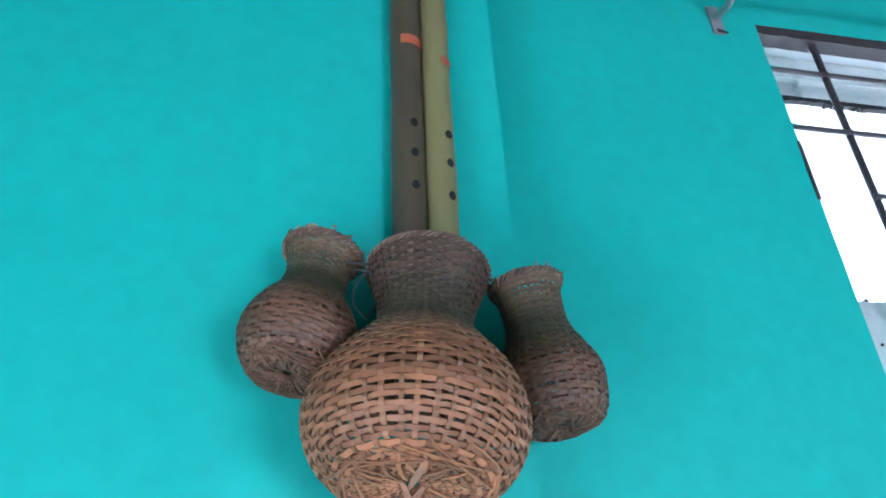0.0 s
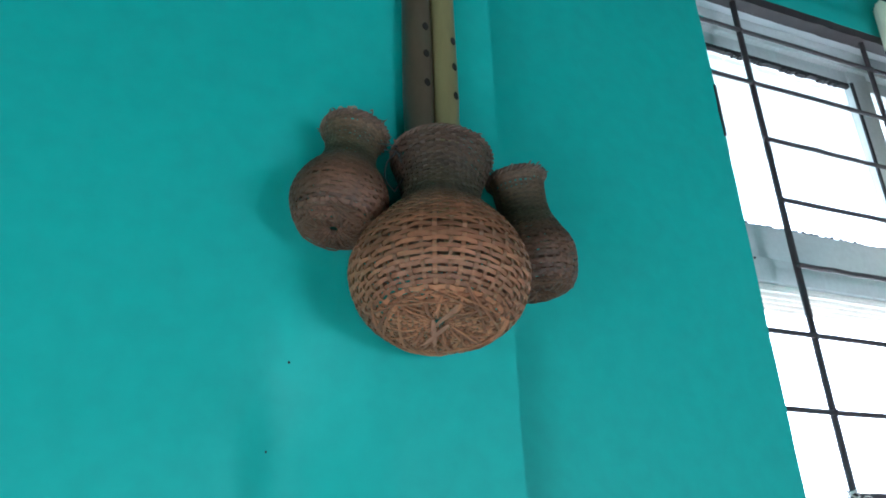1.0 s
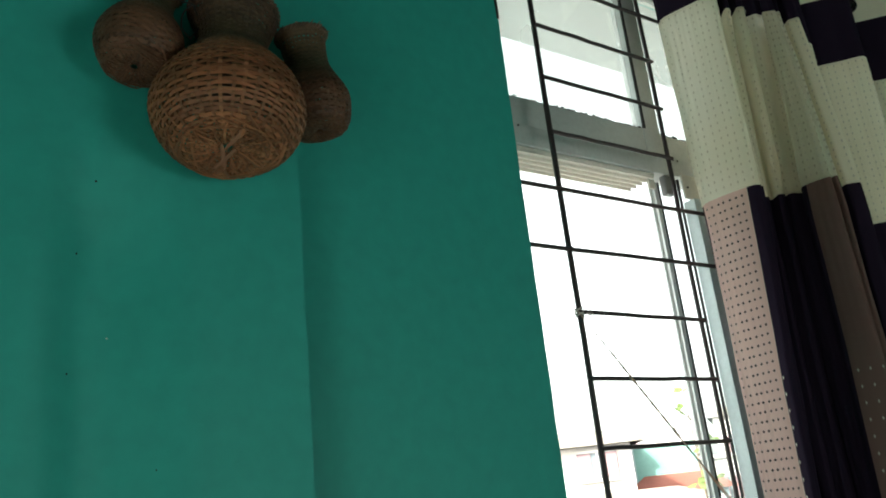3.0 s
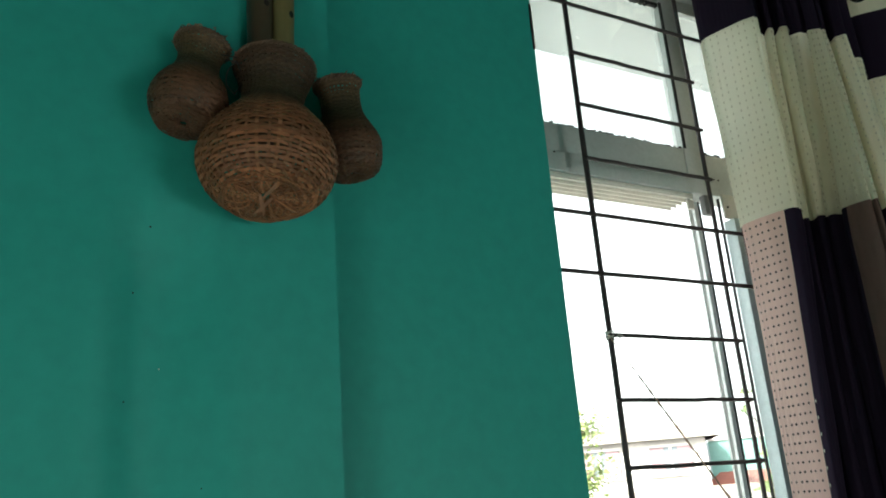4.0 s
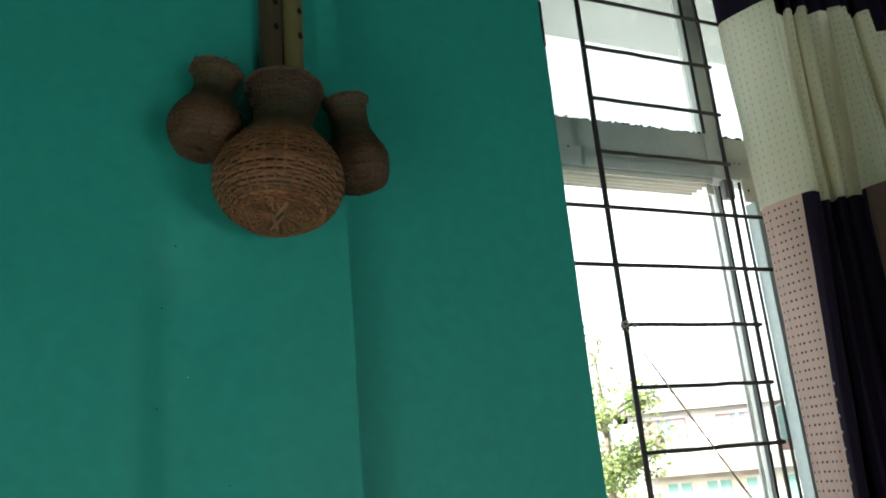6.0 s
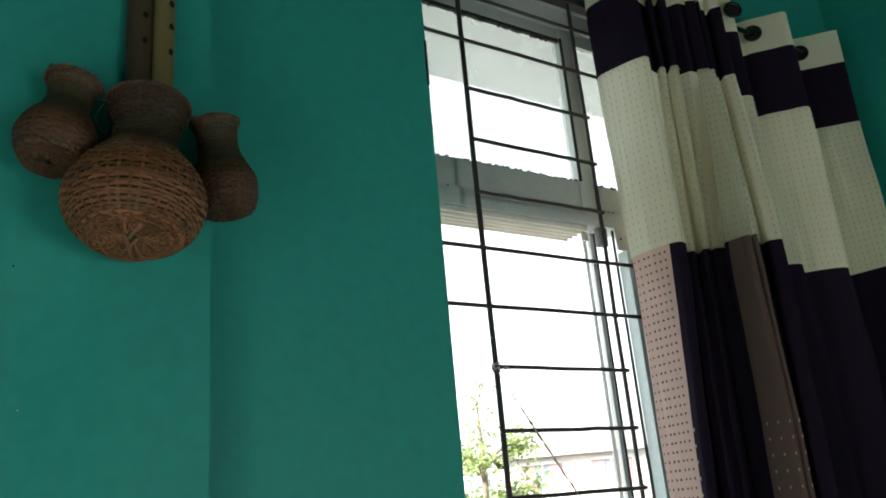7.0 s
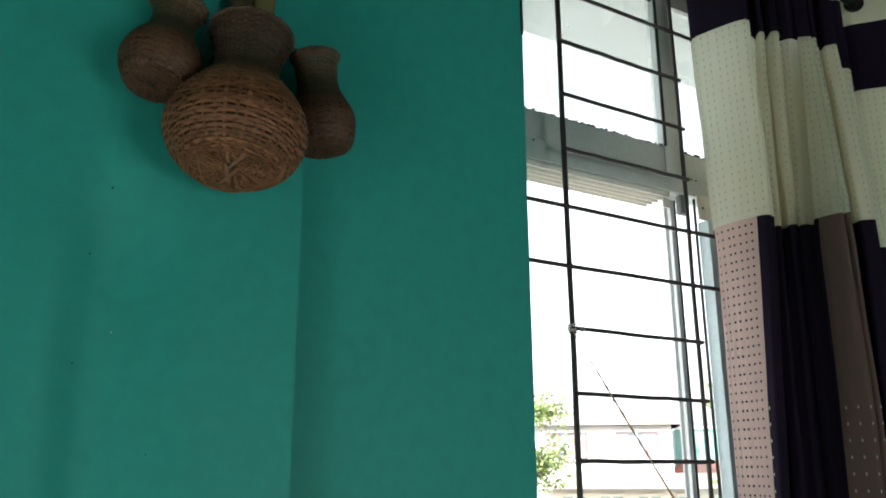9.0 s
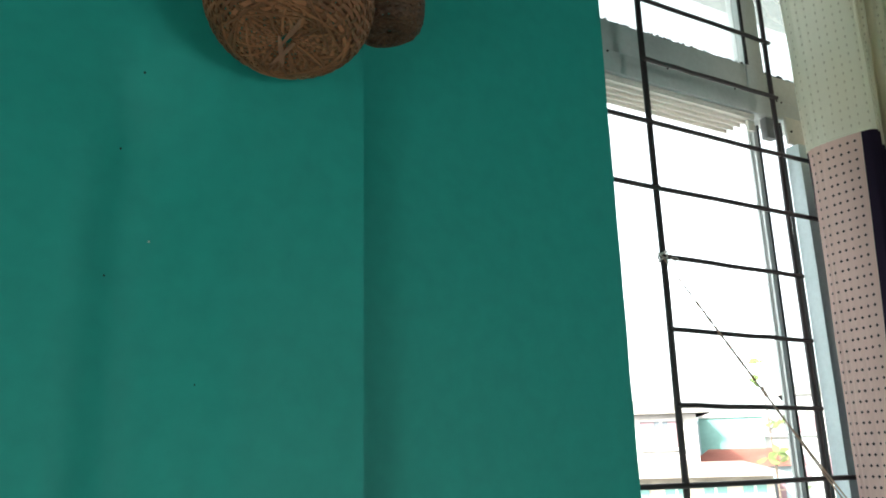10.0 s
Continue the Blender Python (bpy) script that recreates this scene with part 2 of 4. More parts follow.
M_LEAF = material("green_leaves", (0.14, 0.21, 0.06), 0.55, (0.22, 0.25, 0.1), 2.0, 0.8, 30, 0.2, translucent=0.35, island=0.45)

# ---- mesh helpers ----


def finish(ob, bm, mat, smooth=True, angle=40):
    bmesh.ops.recalc_face_normals(bm, faces=bm.faces)
    me = bpy.data.meshes.new(ob if isinstance(ob, str) else ob.name)
    bm.to_mesh(me)
    bm.free()
    for mm in (mat if isinstance(mat, (list, tuple)) else [mat]):
        me.materials.append(mm)
    if smooth:
        me.shade_smooth()
        me.set_sharp_from_angle(angle=radians(angle))
    return me


def part(name, bm, mat, parent, label="", m=None, smooth=True, angle=40):
    ob = new(name, finish(name, bm, mat, smooth, angle))
    ob.parent = parent
    if m is not None:
        ob.matrix_basis = m
    return tagged(ob, label)


def thing(name, label, category, at=(0, 0, 0), group="", kind="", m=None):
    ob = new(name)
    ob.empty_display_size = 0.05
    ob.matrix_basis = m if m is not None else Matrix.Translation(at)
    return tagged(ob, label, category, group, kind)


def setting(name, bm, mat, label, category="", smooth=True, angle=40):
    ob = new(name, finish(name, bm, mat, smooth, angle))
    return tagged(ob, label, category or name.split("_")[0], "", "structure")


def box(bm, x0, x1, y0, y1, z0, z1, bevel=0.0):
    r = bmesh.ops.create_cube(bm, size=1)
    vs = r["verts"]
    for v in vs:
        v.co = Vector(((x0 + x1) / 2 + v.co.x * (x1 - x0), (y0 + y1) / 2 + v.co.y * (y1 - y0), (z0 + z1) / 2 + v.co.z * (z1 - z0)))
    if bevel:
        es = list({e for v in vs for e in v.link_edges})
        bmesh.ops.bevel(bm, geom=es, offset=bevel, segments=2, affect="EDGES", profile=0.6)
    return bm


def B(*args, **k):
    return box(bmesh.new(), *args, **k)


def tube(bm, pts, r, seg=8, cap=True, twist=None):
    """A round bar along points; r may be a number or a list."""
    pts = [Vector(p) for p in pts]
    rs = r if isinstance(r, (list, tuple)) else [r] * len(pts)
    rings, ref = [], None
    for i, p in enumerate(pts):
        d = (pts[min(i + 1, len(pts) - 1)] - pts[max(i - 1, 0)]).normalized()
        if ref is None:
            ref = d.orthogonal().normalized()
        ref = (ref - d * ref.dot(d)).normalized()
        s = d.cross(ref)
        rings.append([bm.verts.new(p + (ref * math.cos(k * 2 * math.pi / seg) + s * math.sin(k * 2 * math.pi / seg)) * rs[i]) for k in range(seg)])
    for a_, b_ in zip(rings, rings[1:]):
        for k in range(seg):
            bm.faces.new((a_[k], a_[(k + 1) % seg], b_[(k + 1) % seg], b_[k]))
    if cap:
        bm.faces.new(rings[0][::-1])
        bm.faces.new(rings[-1])
    return bm


def lathe(bm, prof, seg=24, close=False):
    rings = [[bm.verts.new((r * math.cos(k * 2 * math.pi / seg), r * math.sin(k * 2 * math.pi / seg), z)) for k in range(seg)] for r, z in prof]
    n = len(rings)
    for i in range(n if close else n - 1):
        for k in range(seg):
            bm.faces.new((rings[i][k], rings[i][(k + 1) % seg], rings[(i + 1) % n][(k + 1) % seg], rings[(i + 1) % n][k]))
    return bm


def spline(pts, n):
    """Points spread evenly over a Catmull-Rom curve."""
    P = [np.array(p, float) for p in pts]
    P = [2 * P[0] - P[1]] + P + [2 * P[-1] - P[-2]]
    dense = []
    for i in range(1, len(P) - 2):
        for k in range(30):
            t = k / 30
            a_, b_, c_, d_ = P[i - 1:i + 3]
            dense.append(0.5 * (2 * b_ + (c_ - a_) * t + (2 * a_ - 5 * b_ + 4 * c_ - d_) * t * t + (3 * b_ - a_ - 3 * c_ + d_) * t ** 3))
    dense.append(P[-2])
    D = np.array(dense)
    s = np.concatenate([[0], np.cumsum(np.linalg.norm(np.diff(D, axis=0), axis=1))])
    u = np.linspace(0, s[-1], n)
    return np.stack([np.interp(u, s, D[:, k]) for k in range(D.shape[1])], 1), u


# ---- the room ----
X0, X1, Y0, YW, ZC = -2.1, 3.12, -3.6, 0.962, 3.45     # inner faces
WX0, WX1, WZ0, WZ1 = 0.919, 2.5, 0.80, 2.805          # window opening
OUT = 1.21                                             # outer face of the window wall


def uneven(x0, x1, z0, z1, front, back, step=0.035):
    """A plastered slab whose front face follows front(x, z)."""
    nx, nz = max(2, int((x1 - x0) / step)), max(2, int((z1 - z0) / step))
    bm = bmesh.new()
    g = [[bm.verts.new((x0 + (x1 - x0) * i / nx, front(x0 + (x1 - x0) * i / nx, z0 + (z1 - z0) * k / nz), z0 + (z1 - z0) * k / nz)) for k in range(nz + 1)] for i in range(nx + 1)]
    h = [[bm.verts.new((v.co.x, back, v.co.z)) for v in row] for row in (g[0], g[-1])]
    for i in range(nx):
        for k in range(nz):
            bm.faces.new((g[i][k], g[i + 1][k], g[i + 1][k + 1], g[i][k + 1]))
    for row, edge in ((g[0], h[0]), (g[-1], h[1])):
        for k in range(nz):
            bm.faces.new((row[k], row[k + 1], edge[k + 1], edge[k]))
    bm.faces.new((h[0][0], h[0][-1], h[1][-1], h[1][0]))
    for k in (0, -1):
        bm.faces.new([row[k] for row in g] + [h[1][k], h[0][k]])
    return bm


def wave(x, z, amp=0.001, s=3.0):
    return amp * noise.noise((x * s, 3.1, z * s)) + amp * 0.2 * noise.noise((x * s * 4, 7.7, z * s * 4))


def smooth(a_, b_, v):
    t = min(1, max(0, (v - a_) / (b_ - a_)))
    return t * t * (3 - 2 * t)


PX0, PX1, PY = -0.084, 0.278, 0.877                    # pilaster


def side_front(x, z):
    """Pilaster and the wall beside it in one coat of plaster: a soft hollow beside the rounded edge, deeper low down."""
    d = x - PX0 - 0.008 * noise.noise((0.3, 1.7, z * 3.0)) - 0.004 * noise.noise((0.9, 4.7, z * 11.0))
    low = 1 - smooth(1.56, 1.78, z + 0.25 * abs(d + 0.03))
    hollow = 0.0035 * (1 - smooth(-0.02, 0.02, d)) + 0.004 * (1 - smooth(-0.006, 0.004, d)) * (1 - low)
    groove = 0.034 * low * smooth(-0.085, 0.02, d) * (1 - smooth(0.02, 0.17, d))
    ridge = 0.0025 * math.exp(-(d / 0.008) ** 2) * smooth(2.05, 2.15, z) * (1 - smooth(2.3, 2.42, z))
    return PY + wave(x, z) + hollow + groove - ridge


wn_bm = uneven(PX1 - 0.02, WX0, 0, ZC, lambda x, z: YW + wave(x, z) + (0.004 * max(0, noise.noise((z * 9, 0.2, 0))) if x > WX0 - 0.01 else 0), OUT)
for b_ in ((WX0, WX1, YW, OUT, 0, WZ0), (WX0, WX1, YW, OUT, WZ1, ZC), (WX1, X1, YW, OUT, 0, ZC)):
    box(wn_bm, *b_)
setting("wall_north", wn_bm, M_WALL, "teal painted plaster wall pierced by the window", "wall")
side = uneven(X0, PX1, 0, ZC, side_front, OUT - 0.002, 0.0145)
setting("wall_north_side", side, M_WALL, "teal plaster wall and proud pilaster with a worn rounded edge", "wall", angle=35)
setting("wall_east", B(X1, X1 + 0.2, Y0, OUT, 0, ZC), M_WALL, "teal painted plaster wall", "wall")
# west and south openings are invented, out of view, to light the room
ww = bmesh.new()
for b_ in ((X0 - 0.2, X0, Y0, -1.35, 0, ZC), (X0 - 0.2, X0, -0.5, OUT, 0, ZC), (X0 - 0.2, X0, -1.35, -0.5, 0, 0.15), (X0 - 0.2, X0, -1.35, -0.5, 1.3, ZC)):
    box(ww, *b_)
setting("wall_west", ww, M_WALL, "teal painted plaster wall, low opening added to let light in", "wall")
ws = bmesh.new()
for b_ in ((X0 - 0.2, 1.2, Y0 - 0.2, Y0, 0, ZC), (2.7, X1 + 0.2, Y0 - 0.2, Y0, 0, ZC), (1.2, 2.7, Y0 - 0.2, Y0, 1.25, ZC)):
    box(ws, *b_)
setting("wall_south", ws, M_WALL, "teal painted plaster wall, low wide opening added for a fill lamp", "wall")
setting("floor", B(X0 - 0.2, X1 + 0.2, Y0 - 0.2, OUT, -0.15, 0), M_FLOOR, "unseen floor of the room, made pale to bounce light up", "floor")
setting("ceiling", B(X0 - 0.2, X1 + 0.2, Y0 - 0.2, OUT + 0.002, ZC, ZC + 0.15), M_CEIL, "unseen flat ceiling, kept dark grey to cut bounced light", "ceiling")
setting("sunshade", B(WX0 - 0.4, WX1 + 0.4, OUT, 1.6, 2.806, 2.9), M_CONCRETE, "plastered concrete sunshade slab outside over the window", "sunshade")

# ---- window ----
win = thing("window_1", "sliding aluminium window with a transom and dusty panes", "window", (0, 0, 0), "", "structure")
FY0, FY1 = 1.04, 1.11
TR0, TR1 = 2.006, 2.066
part("window_frame", B(WX0, WX1, FY0, FY1, 2.735, WZ1, bevel=0.003), M_ALU, win, "grey aluminium head rail")
part("window_frame", B(WX0, WX0 + 0.03, FY0, FY1, WZ0, 2.735, bevel=0.003), M_ALU, win)
part("window_frame", B(WX1 - 0.04, WX1, FY0, FY1, WZ0, 2.735, bevel=0.003), M_ALU, win)
part("window_frame", B(WX0 + 0.03, WX1 - 0.04, FY0, FY1, WZ0, WZ0 + 0.04, bevel=0.003), M_ALU, win)
part("transom", B(WX0 + 0.03, WX1 - 0.04, FY0 - 0.006, FY1, TR0, TR1, bevel=0.004), M_ALU, win, "wide grey aluminium transom")
track = part("track", B(WX0 + 0.03, 1.527, FY0 + 0.002, 1.142, 1.994, TR0 - 0.002, bevel=0.001), M_ALU_PALE, win, "pale grooved aluminium sliding track")
for y in (1.044, 1.066, 1.09, 1.114, 1.137):
    part("rib", B(WX0 + 0.031, 1.526, y, y + 0.0035, 1.984 if y > 1.05 else 1.989, 1.994), M_ALU_PALE, track)
part("end_cap", B(1.500, 1.527, FY0 + 0.004, FY0 + 0.012, 1.955, 1.984, bevel=0.002), M_ALU_PALE, track, "pale plastic end cap of the track")
# upper light
up = part("sash", B(WX0 + 0.03, 1.528, 1.05, 1.085, TR1 + 0.002, 2.16, bevel=0.002), M_ALU, win, "grey sash of the upper light")
part("stile", B(1.528, 1.602, 1.047, 1.088, TR1 + 0.002, 2.733, bevel=0.003), M_ALU, up)
part("rail", B(WX0 + 0.03, 1.528, 1.054, 1.085, 2.69, 2.733, bevel=0.002), M_ALU, up)
part("rail", B(1.602, WX1 - 0.04, 1.062, 1.093, TR1 + 0.002, 2.16, bevel=0.002), M_ALU, up)
part("rail", B(1.602, WX1 - 0.04, 1.062, 1.093, 2.69, 2.733, bevel=0.002), M_ALU, up)
p_ = part("pane", B(WX0 + 0.03, 1.528, 1.068, 1.072, 2.16, 2.69), M_GLASS, up, "dusty clear pane")
p_.visible_shadow = False
p_ = part("pane", B(1.602, WX1 - 0.04, 1.076, 1.080, 2.16, 2.69), M_GLASS, up, "dusty clear pane")
p_.visible_shadow = False


def ragged(x0, x1, y0, y1, z, hang, seed, up_too=0.0):
    """A perished rubber strip with a torn edge."""
    rnd = random.Random(seed)
    bm = bmesh.new()
    box(bm, x0, x1, y0 + 0.001, y1, z - max(up_too, 0.001) * 0.8, z + 0.0012)
    x = x0
    while x < x1:
        w = rnd.uniform(0.005, 0.011)
        if rnd.random() < 0.96:
            box(bm, x, min(x1, x + w), y0, y1, z - up_too * rnd.uniform(0.6, 1.3), z + hang * rnd.uniform(0.35, 1.0))
        x += w + rnd.choice((0.0015, 0.003, 0.005))
    return bm


part("gasket", ragged(WX0 + 0.03, 1.528, 1.056, 1.066, 2.158, 0.012, 1), M_GASKET, up, "perished black rubber gasket", smooth=False)
part("gasket", ragged(1.602, WX1 - 0.04, 1.064, 1.074, 2.158, 0.012, 2), M_GASKET, up, smooth=False)
part("gasket", ragged(WX0 + 0.03, 1.528, 1.052, 1.066, 2.69, 0.0015, 3, 0.012), M_GASKET, up, smooth=False)
part("gasket", B(1.5275, 1.537, 1.0445, 1.05, 2.16, 2.69), M_GASKET, up)
# lower lights: one slid open
lo = part("sash", B(1.517, 1.5225, 1.058, 1.066, WZ0 + 0.04, TR0 - 0.004, bevel=0.002), M_ALU, win, "aluminium meeting stiles of the sliding sash")
part("stile", B(1.573, 1.590, 1.086, 1.102, WZ0 + 0.04, TR0 - 0.004, bevel=0.003), M_ALU, lo)
part("gasket", B(1.5905, 1.5955, 1.084, 1.1, WZ0 + 0.04, TR0 - 0.004), M_GASKET, lo)
part("stile", B(1.5275, 1.531, 1.06, 1.067, WZ0 + 0.04, TR0 - 0.004, bevel=0.001), M_ALU, lo)
part("stile", B(1.640, 1.70, 1.0, 1.042, WZ0 + 0.04, 1.924, bevel=0.003), M_ALU_BLUE, lo, "bluish grey aluminium stile")
part("gasket", B(1.634, 1.640, 1.043, 1.05, WZ0 + 0.04, TR0 - 0.004), M_GASKET, lo)
part("latch", B(1.566, 1.604, 1.036, 1.058, 1.942, 2.004, bevel=0.004), M_BRACKET, lo, "grey corner bracket")
plate = part("end_plate", B(1.618, 1.70, 1.012, 1.02, 1.925, 2.004, bevel=0.002), M_ALU_PALE, lo, "pale end plate with a screw hole")
# dark plug for the shade in the screw hole
part("screw_hole", tube(bmesh.new(), [(1.634, 1.0095, 1.962), (1.634, 1.0135, 1.962)], 0.0035, 8), M_HOLE, plate)
part("rail", B(1.5975, WX1 - 0.04, 1.08, 1.1, WZ0 + 0.042, WZ0 + 0.09, bevel=0.002), M_ALU, lo)
p_ = part("pane", B(1.5975, WX1 - 0.04, 1.088, 1.092, WZ0 + 0.09, TR0 - 0.006), M_GLASS_BLUE, lo, "bluish clear pane")
p_.visible_shadow = False
part("reveal_lining", B(WX0 + 0.001, WX1 - 0.001, 1.001, FY0, WZ1 - 0.004, WZ1 + 0.001), M_WHITE, win, "whitewashed soffit of the opening")
for x in (1.0, 1.2, 1.45, 1.62, 1.64):
    part("screw", tube(bmesh.new(), [(x, FY0 - 0.0085, 2.06), (x, FY0 - 0.004, 2.06)], 0.0028, 8), M_IRON, win)
part("window_sill", B(WX0 + 0.001, WX1 - 0.001, YW + 0.004, FY0, WZ0, WZ0 + 0.012), M_WHITE, win, "pale plaster sill")

# ---- iron grille ----
GY, GL, GR, STEP = 0.977, 1.06, 1.522, 0.164
grille = thing("window_grille", "dark painted iron bar grille in the window opening", "window grille", (0, 0, 0))


def level(i):
    return 1.696 + (6 - i) * STEP


def bar(parent, a_, b_, r, name, seg=10, mat=M_IRON, seed=0, sag=0.0012):
    rnd = random.Random(seed)
    a_, b_ = Vector(a_), Vector(b_)
    n = 9
    pts = [a_.lerp(b_, i / n) + (Vector([rnd.uniform(-sag, sag) for _ in range(3)]) if 0 < i < n else Vector()) for i in range(n + 1)]
    return part(name, tube(bmesh.new(), pts, r, seg), mat, parent, angle=60)


for k, x in enumerate((GL, GR, 1.985)):
    bar(grille, (x, GY, WZ0), (x, GY, 2.795), 0.0066 if k else 0.0078, "upright", seed=k)
for i in range(0, 12):
    full = i in (0, 1, 5, 6, 10)
    z = level(i)
    if full:
        bar(grille, (WX0 - 0.02, GY - 0.004, z), (WX1 + 0.02, GY - 0.004, z), 0.006, "crossbar", seed=20 + i)
    else:
        bar(grille, (GL - 0.004, GY - 0.006, z), (GR + 0.013, GY - 0.006, z), 0.0058, "crossbar", seed=20 + i)
        bar(grille, (1.97, GY - 0.006, z), (WX1 + 0.02, GY - 0.006, z), 0.0058, "crossbar", seed=60 + i)
    for x in (GL, GR):
        bm = bmesh.new()
        bmesh.ops.create_icosphere(bm, subdivisions=2, radius=0.0095)
        rnd = random.Random(i * 7 + int(x * 10))
        for v in bm.verts:
            v.co *= rnd.uniform(0.8, 1.1)
        part("weld", bm, M_IRON, grille, m=pose(x, GY - 0.002, z))


def rough_bar():
    """A flat bar blistered with rust and old mortar."""
    bm = bmesh.new()
    g = []
    for i in range(121):
        x = WX0 + (WX1 - WX0) * i / 120
        r = 0.004 * noise.noise((x * 22, 0.3, 0.1)) + 0.002 * noise.noise((x * 70, 1.3, 0.1))
        g.append([bm.verts.new(p) for p in ((x, GY - 0.014 - abs(r), 2.776 + r), (x, GY + 0.02, 2.776 + 0.6 * r), (x, GY + 0.02, 2.8045), (x, GY - 0.014 - abs(r) * 0.5, 2.8045))])
    for a_, b_ in zip(g, g[1:]):
        for q in range(4):
            bm.faces.new((a_[q], a_[(q + 1) % 4], b_[(q + 1) % 4], b_[q]))
    bm.faces.new(g[0])
    bm.faces.new(g[-1][::-1])
    return bm


part("top_bar", rough_bar(), M_IRON, grille, "rusty flat top bar")
# thin near-black strip down the left edge of the opening
part("dark_edge_strip", B(WX0 - 0.005, WX0 + 0.0015, YW - 0.004, GY + 0.004, 2.322, 2.465, bevel=0.002), M_IRON, grille)
for k, i in enumerate((0, 1)):
    bm = bmesh.new()
    bmesh.ops.create_icosphere(bm, subdivisions=2, radius=0.012)
    for v in bm.verts:
        v.co = Vector((v.co.x * 1.1, v.co.y * 0.55, v.co.z * 0.45)) * (1 + 0.4 * noise.noise(v.co * 120))
    part("paint_blob", bm, M_WALL, grille, "smear of teal wall paint", pose(WX0 + 0.012, GY - 0.004, level(i) + 0.003))

# two thin strands tied to the knot and drawn down into the room
wires = thing("twisted_wire", "thin brown twisted strands drawn down from the knot on the grille", "wire", (1.046, GY - 0.01, level(7)))
for k in range(2):
    pts = []
    for i in range(90):
        f = i / 89
        sp = (smooth(0.2, 0.5, f) * 0.03 + smooth(0.5, 1.0, f) * 0.06) * (k - 0.35)
        tw = 0.0016 * (1 - smooth(0.12, 0.3, f))
        pts.append((0.302 * f + sp + tw * math.cos(f * 150 + k * 3.14), -0.87 * f + tw * math.sin(f * 150 + k * 3.14), -1.525 * f - 0.012 * math.sin(f * math.pi)))
    part("strand", tube(bmesh.new(), pts, [0.0007 + 0.0009 * smooth(0.02, 0.12, i / 89) for i in range(90)], 6), M_WIRE, wires)
for f, a_ in ((0.09, 0.5), (0.115, -0.4), (0.2, 0.3)):
    p_ = Vector((0.302 * f, -0.87 * f, -1.525 * f))
    part("loose_fibre", tube(bmesh.new(), [p_, p_ + Vector((0.006 * a_, -0.004, -0.012)), p_ + Vector((0.016 * a_, -0.01, -0.02))], [0.0016, 0.0013, 0.0004], 5), M_WIRE, wires)

# thread knotted to the grille
knot = thing("knotted_thread", "old pale thread knotted round a grille bar", "thread", (GL, GY, level(7)))
for k in range(5):
    r_ = random.Random(k)
    pts = [Vector((0.011 * math.cos(u * 6.283 + k), 0.011 * math.sin(u * 6.283 + k), (k - 2) * 0.004 + 0.004 * math.sin(u * 12))) for u in np.linspace(0, 1, 13)]
    part("loop", tube(bmesh.new(), pts, 0.0016, 5, False), M_PUTTY, knot)
for k in range(3):
    r_ = random.Random(40 + k)
    pts = [Vector((0.006, -0.008, 0)), Vector((0.02 + 0.01 * k, -0.014, 0.012 - 0.014 * k)), Vector((0.03 + 0.012 * k, -0.012, 0.002 - 0.02 * k))]
    part("loose_end", tube(bmesh.new(), pts, [0.0015, 0.0012, 0.0006], 5), M_PUTTY, knot)

# ---- bamboo flutes ----


def flute(label, mat, x0, x1, z0, z1, r, holes, tape, a0, a1, half):
    f = thing("bamboo_flute", label, "flute", (x0, 0.858, z0), "two flutes in the basket")
    d = Vector((x1 - x0, 0, z1 - z0))
    n = 40
    rnd = random.Random(int(x0 * 1000))
    pts = [d * (i / n) for i in range(n + 1)]
    rs = [r * (1 + 0.02 * math.sin(i * 0.5) + (0.035 if i in (13, 29) else 0) + rnd.uniform(-0.006, 0.006)) for i in range(n + 1)]
    part("tube", tube(bmesh.new(), pts, rs, 20), mat, f, angle=60)
    ax = d.normalized()
    # solid dark discs stand for the shade inside the finger holes
    for z, side in holes:
        p = d * ((z - z0) / (z1 - z0))
        out = Vector((math.sin(side), -math.cos(side), 0))
        bm = bmesh.new()
        bmesh.ops.create_cone(bm, cap_ends=True, segments=16, radius1=0.0062, radius2=0.0058, depth=0.004)
        q = out.to_track_quat("Z", "Y").to_matrix().to_4x4()
        part("finger_hole", bm, M_HOLE, f, "black finger hole, shade inside put in as a dark disc", Matrix.Translation(p + out * (r * 0.985)) @ q @ Matrix.Diagonal((1, 1.35, 1, 1)))
    z = tape
    bm = bmesh.new()
    seg = 10
    g = [[bm.verts.new((d * ((z + dz - z0) / (z1 - z0))) + Vector((math.sin(t), -math.cos(t), 0)) * (r * 1.03 + 0.0006)) for t in np.linspace(a0, a1, seg)] for dz in (-half, half)]
    for k in range(seg - 1):
        bm.faces.new((g[0][k], g[0][k + 1], g[1][k + 1], g[1][k]))
    bmesh.ops.solidify(bm, geom=bm.faces[:], thickness=0.0006)
    part("tape_band", bm, M_TAPE, f, "torn orange tape")
    return f


flute("dark smoked bamboo flute standing in the large basket", M_FLUTE_DARK, 0.1165, 0.1195, 1.86, 2.80, 0.0265, [(2.297, 0.25), (2.237, 0.25), (2.175, 0.25)], 2.482, -0.45, 1.15, 0.0105)
flute("olive yellow bamboo flute standing in the large basket", M_FLUTE_PALE, 0.1655, 0.1690, 1.86, 2.80, 0.0248, [(2.282, 0.5), (2.225, 0.5), (2.163, 0.5)], 2.444, 0.25, 1.3, 0.009)

# ---- woven baskets ----


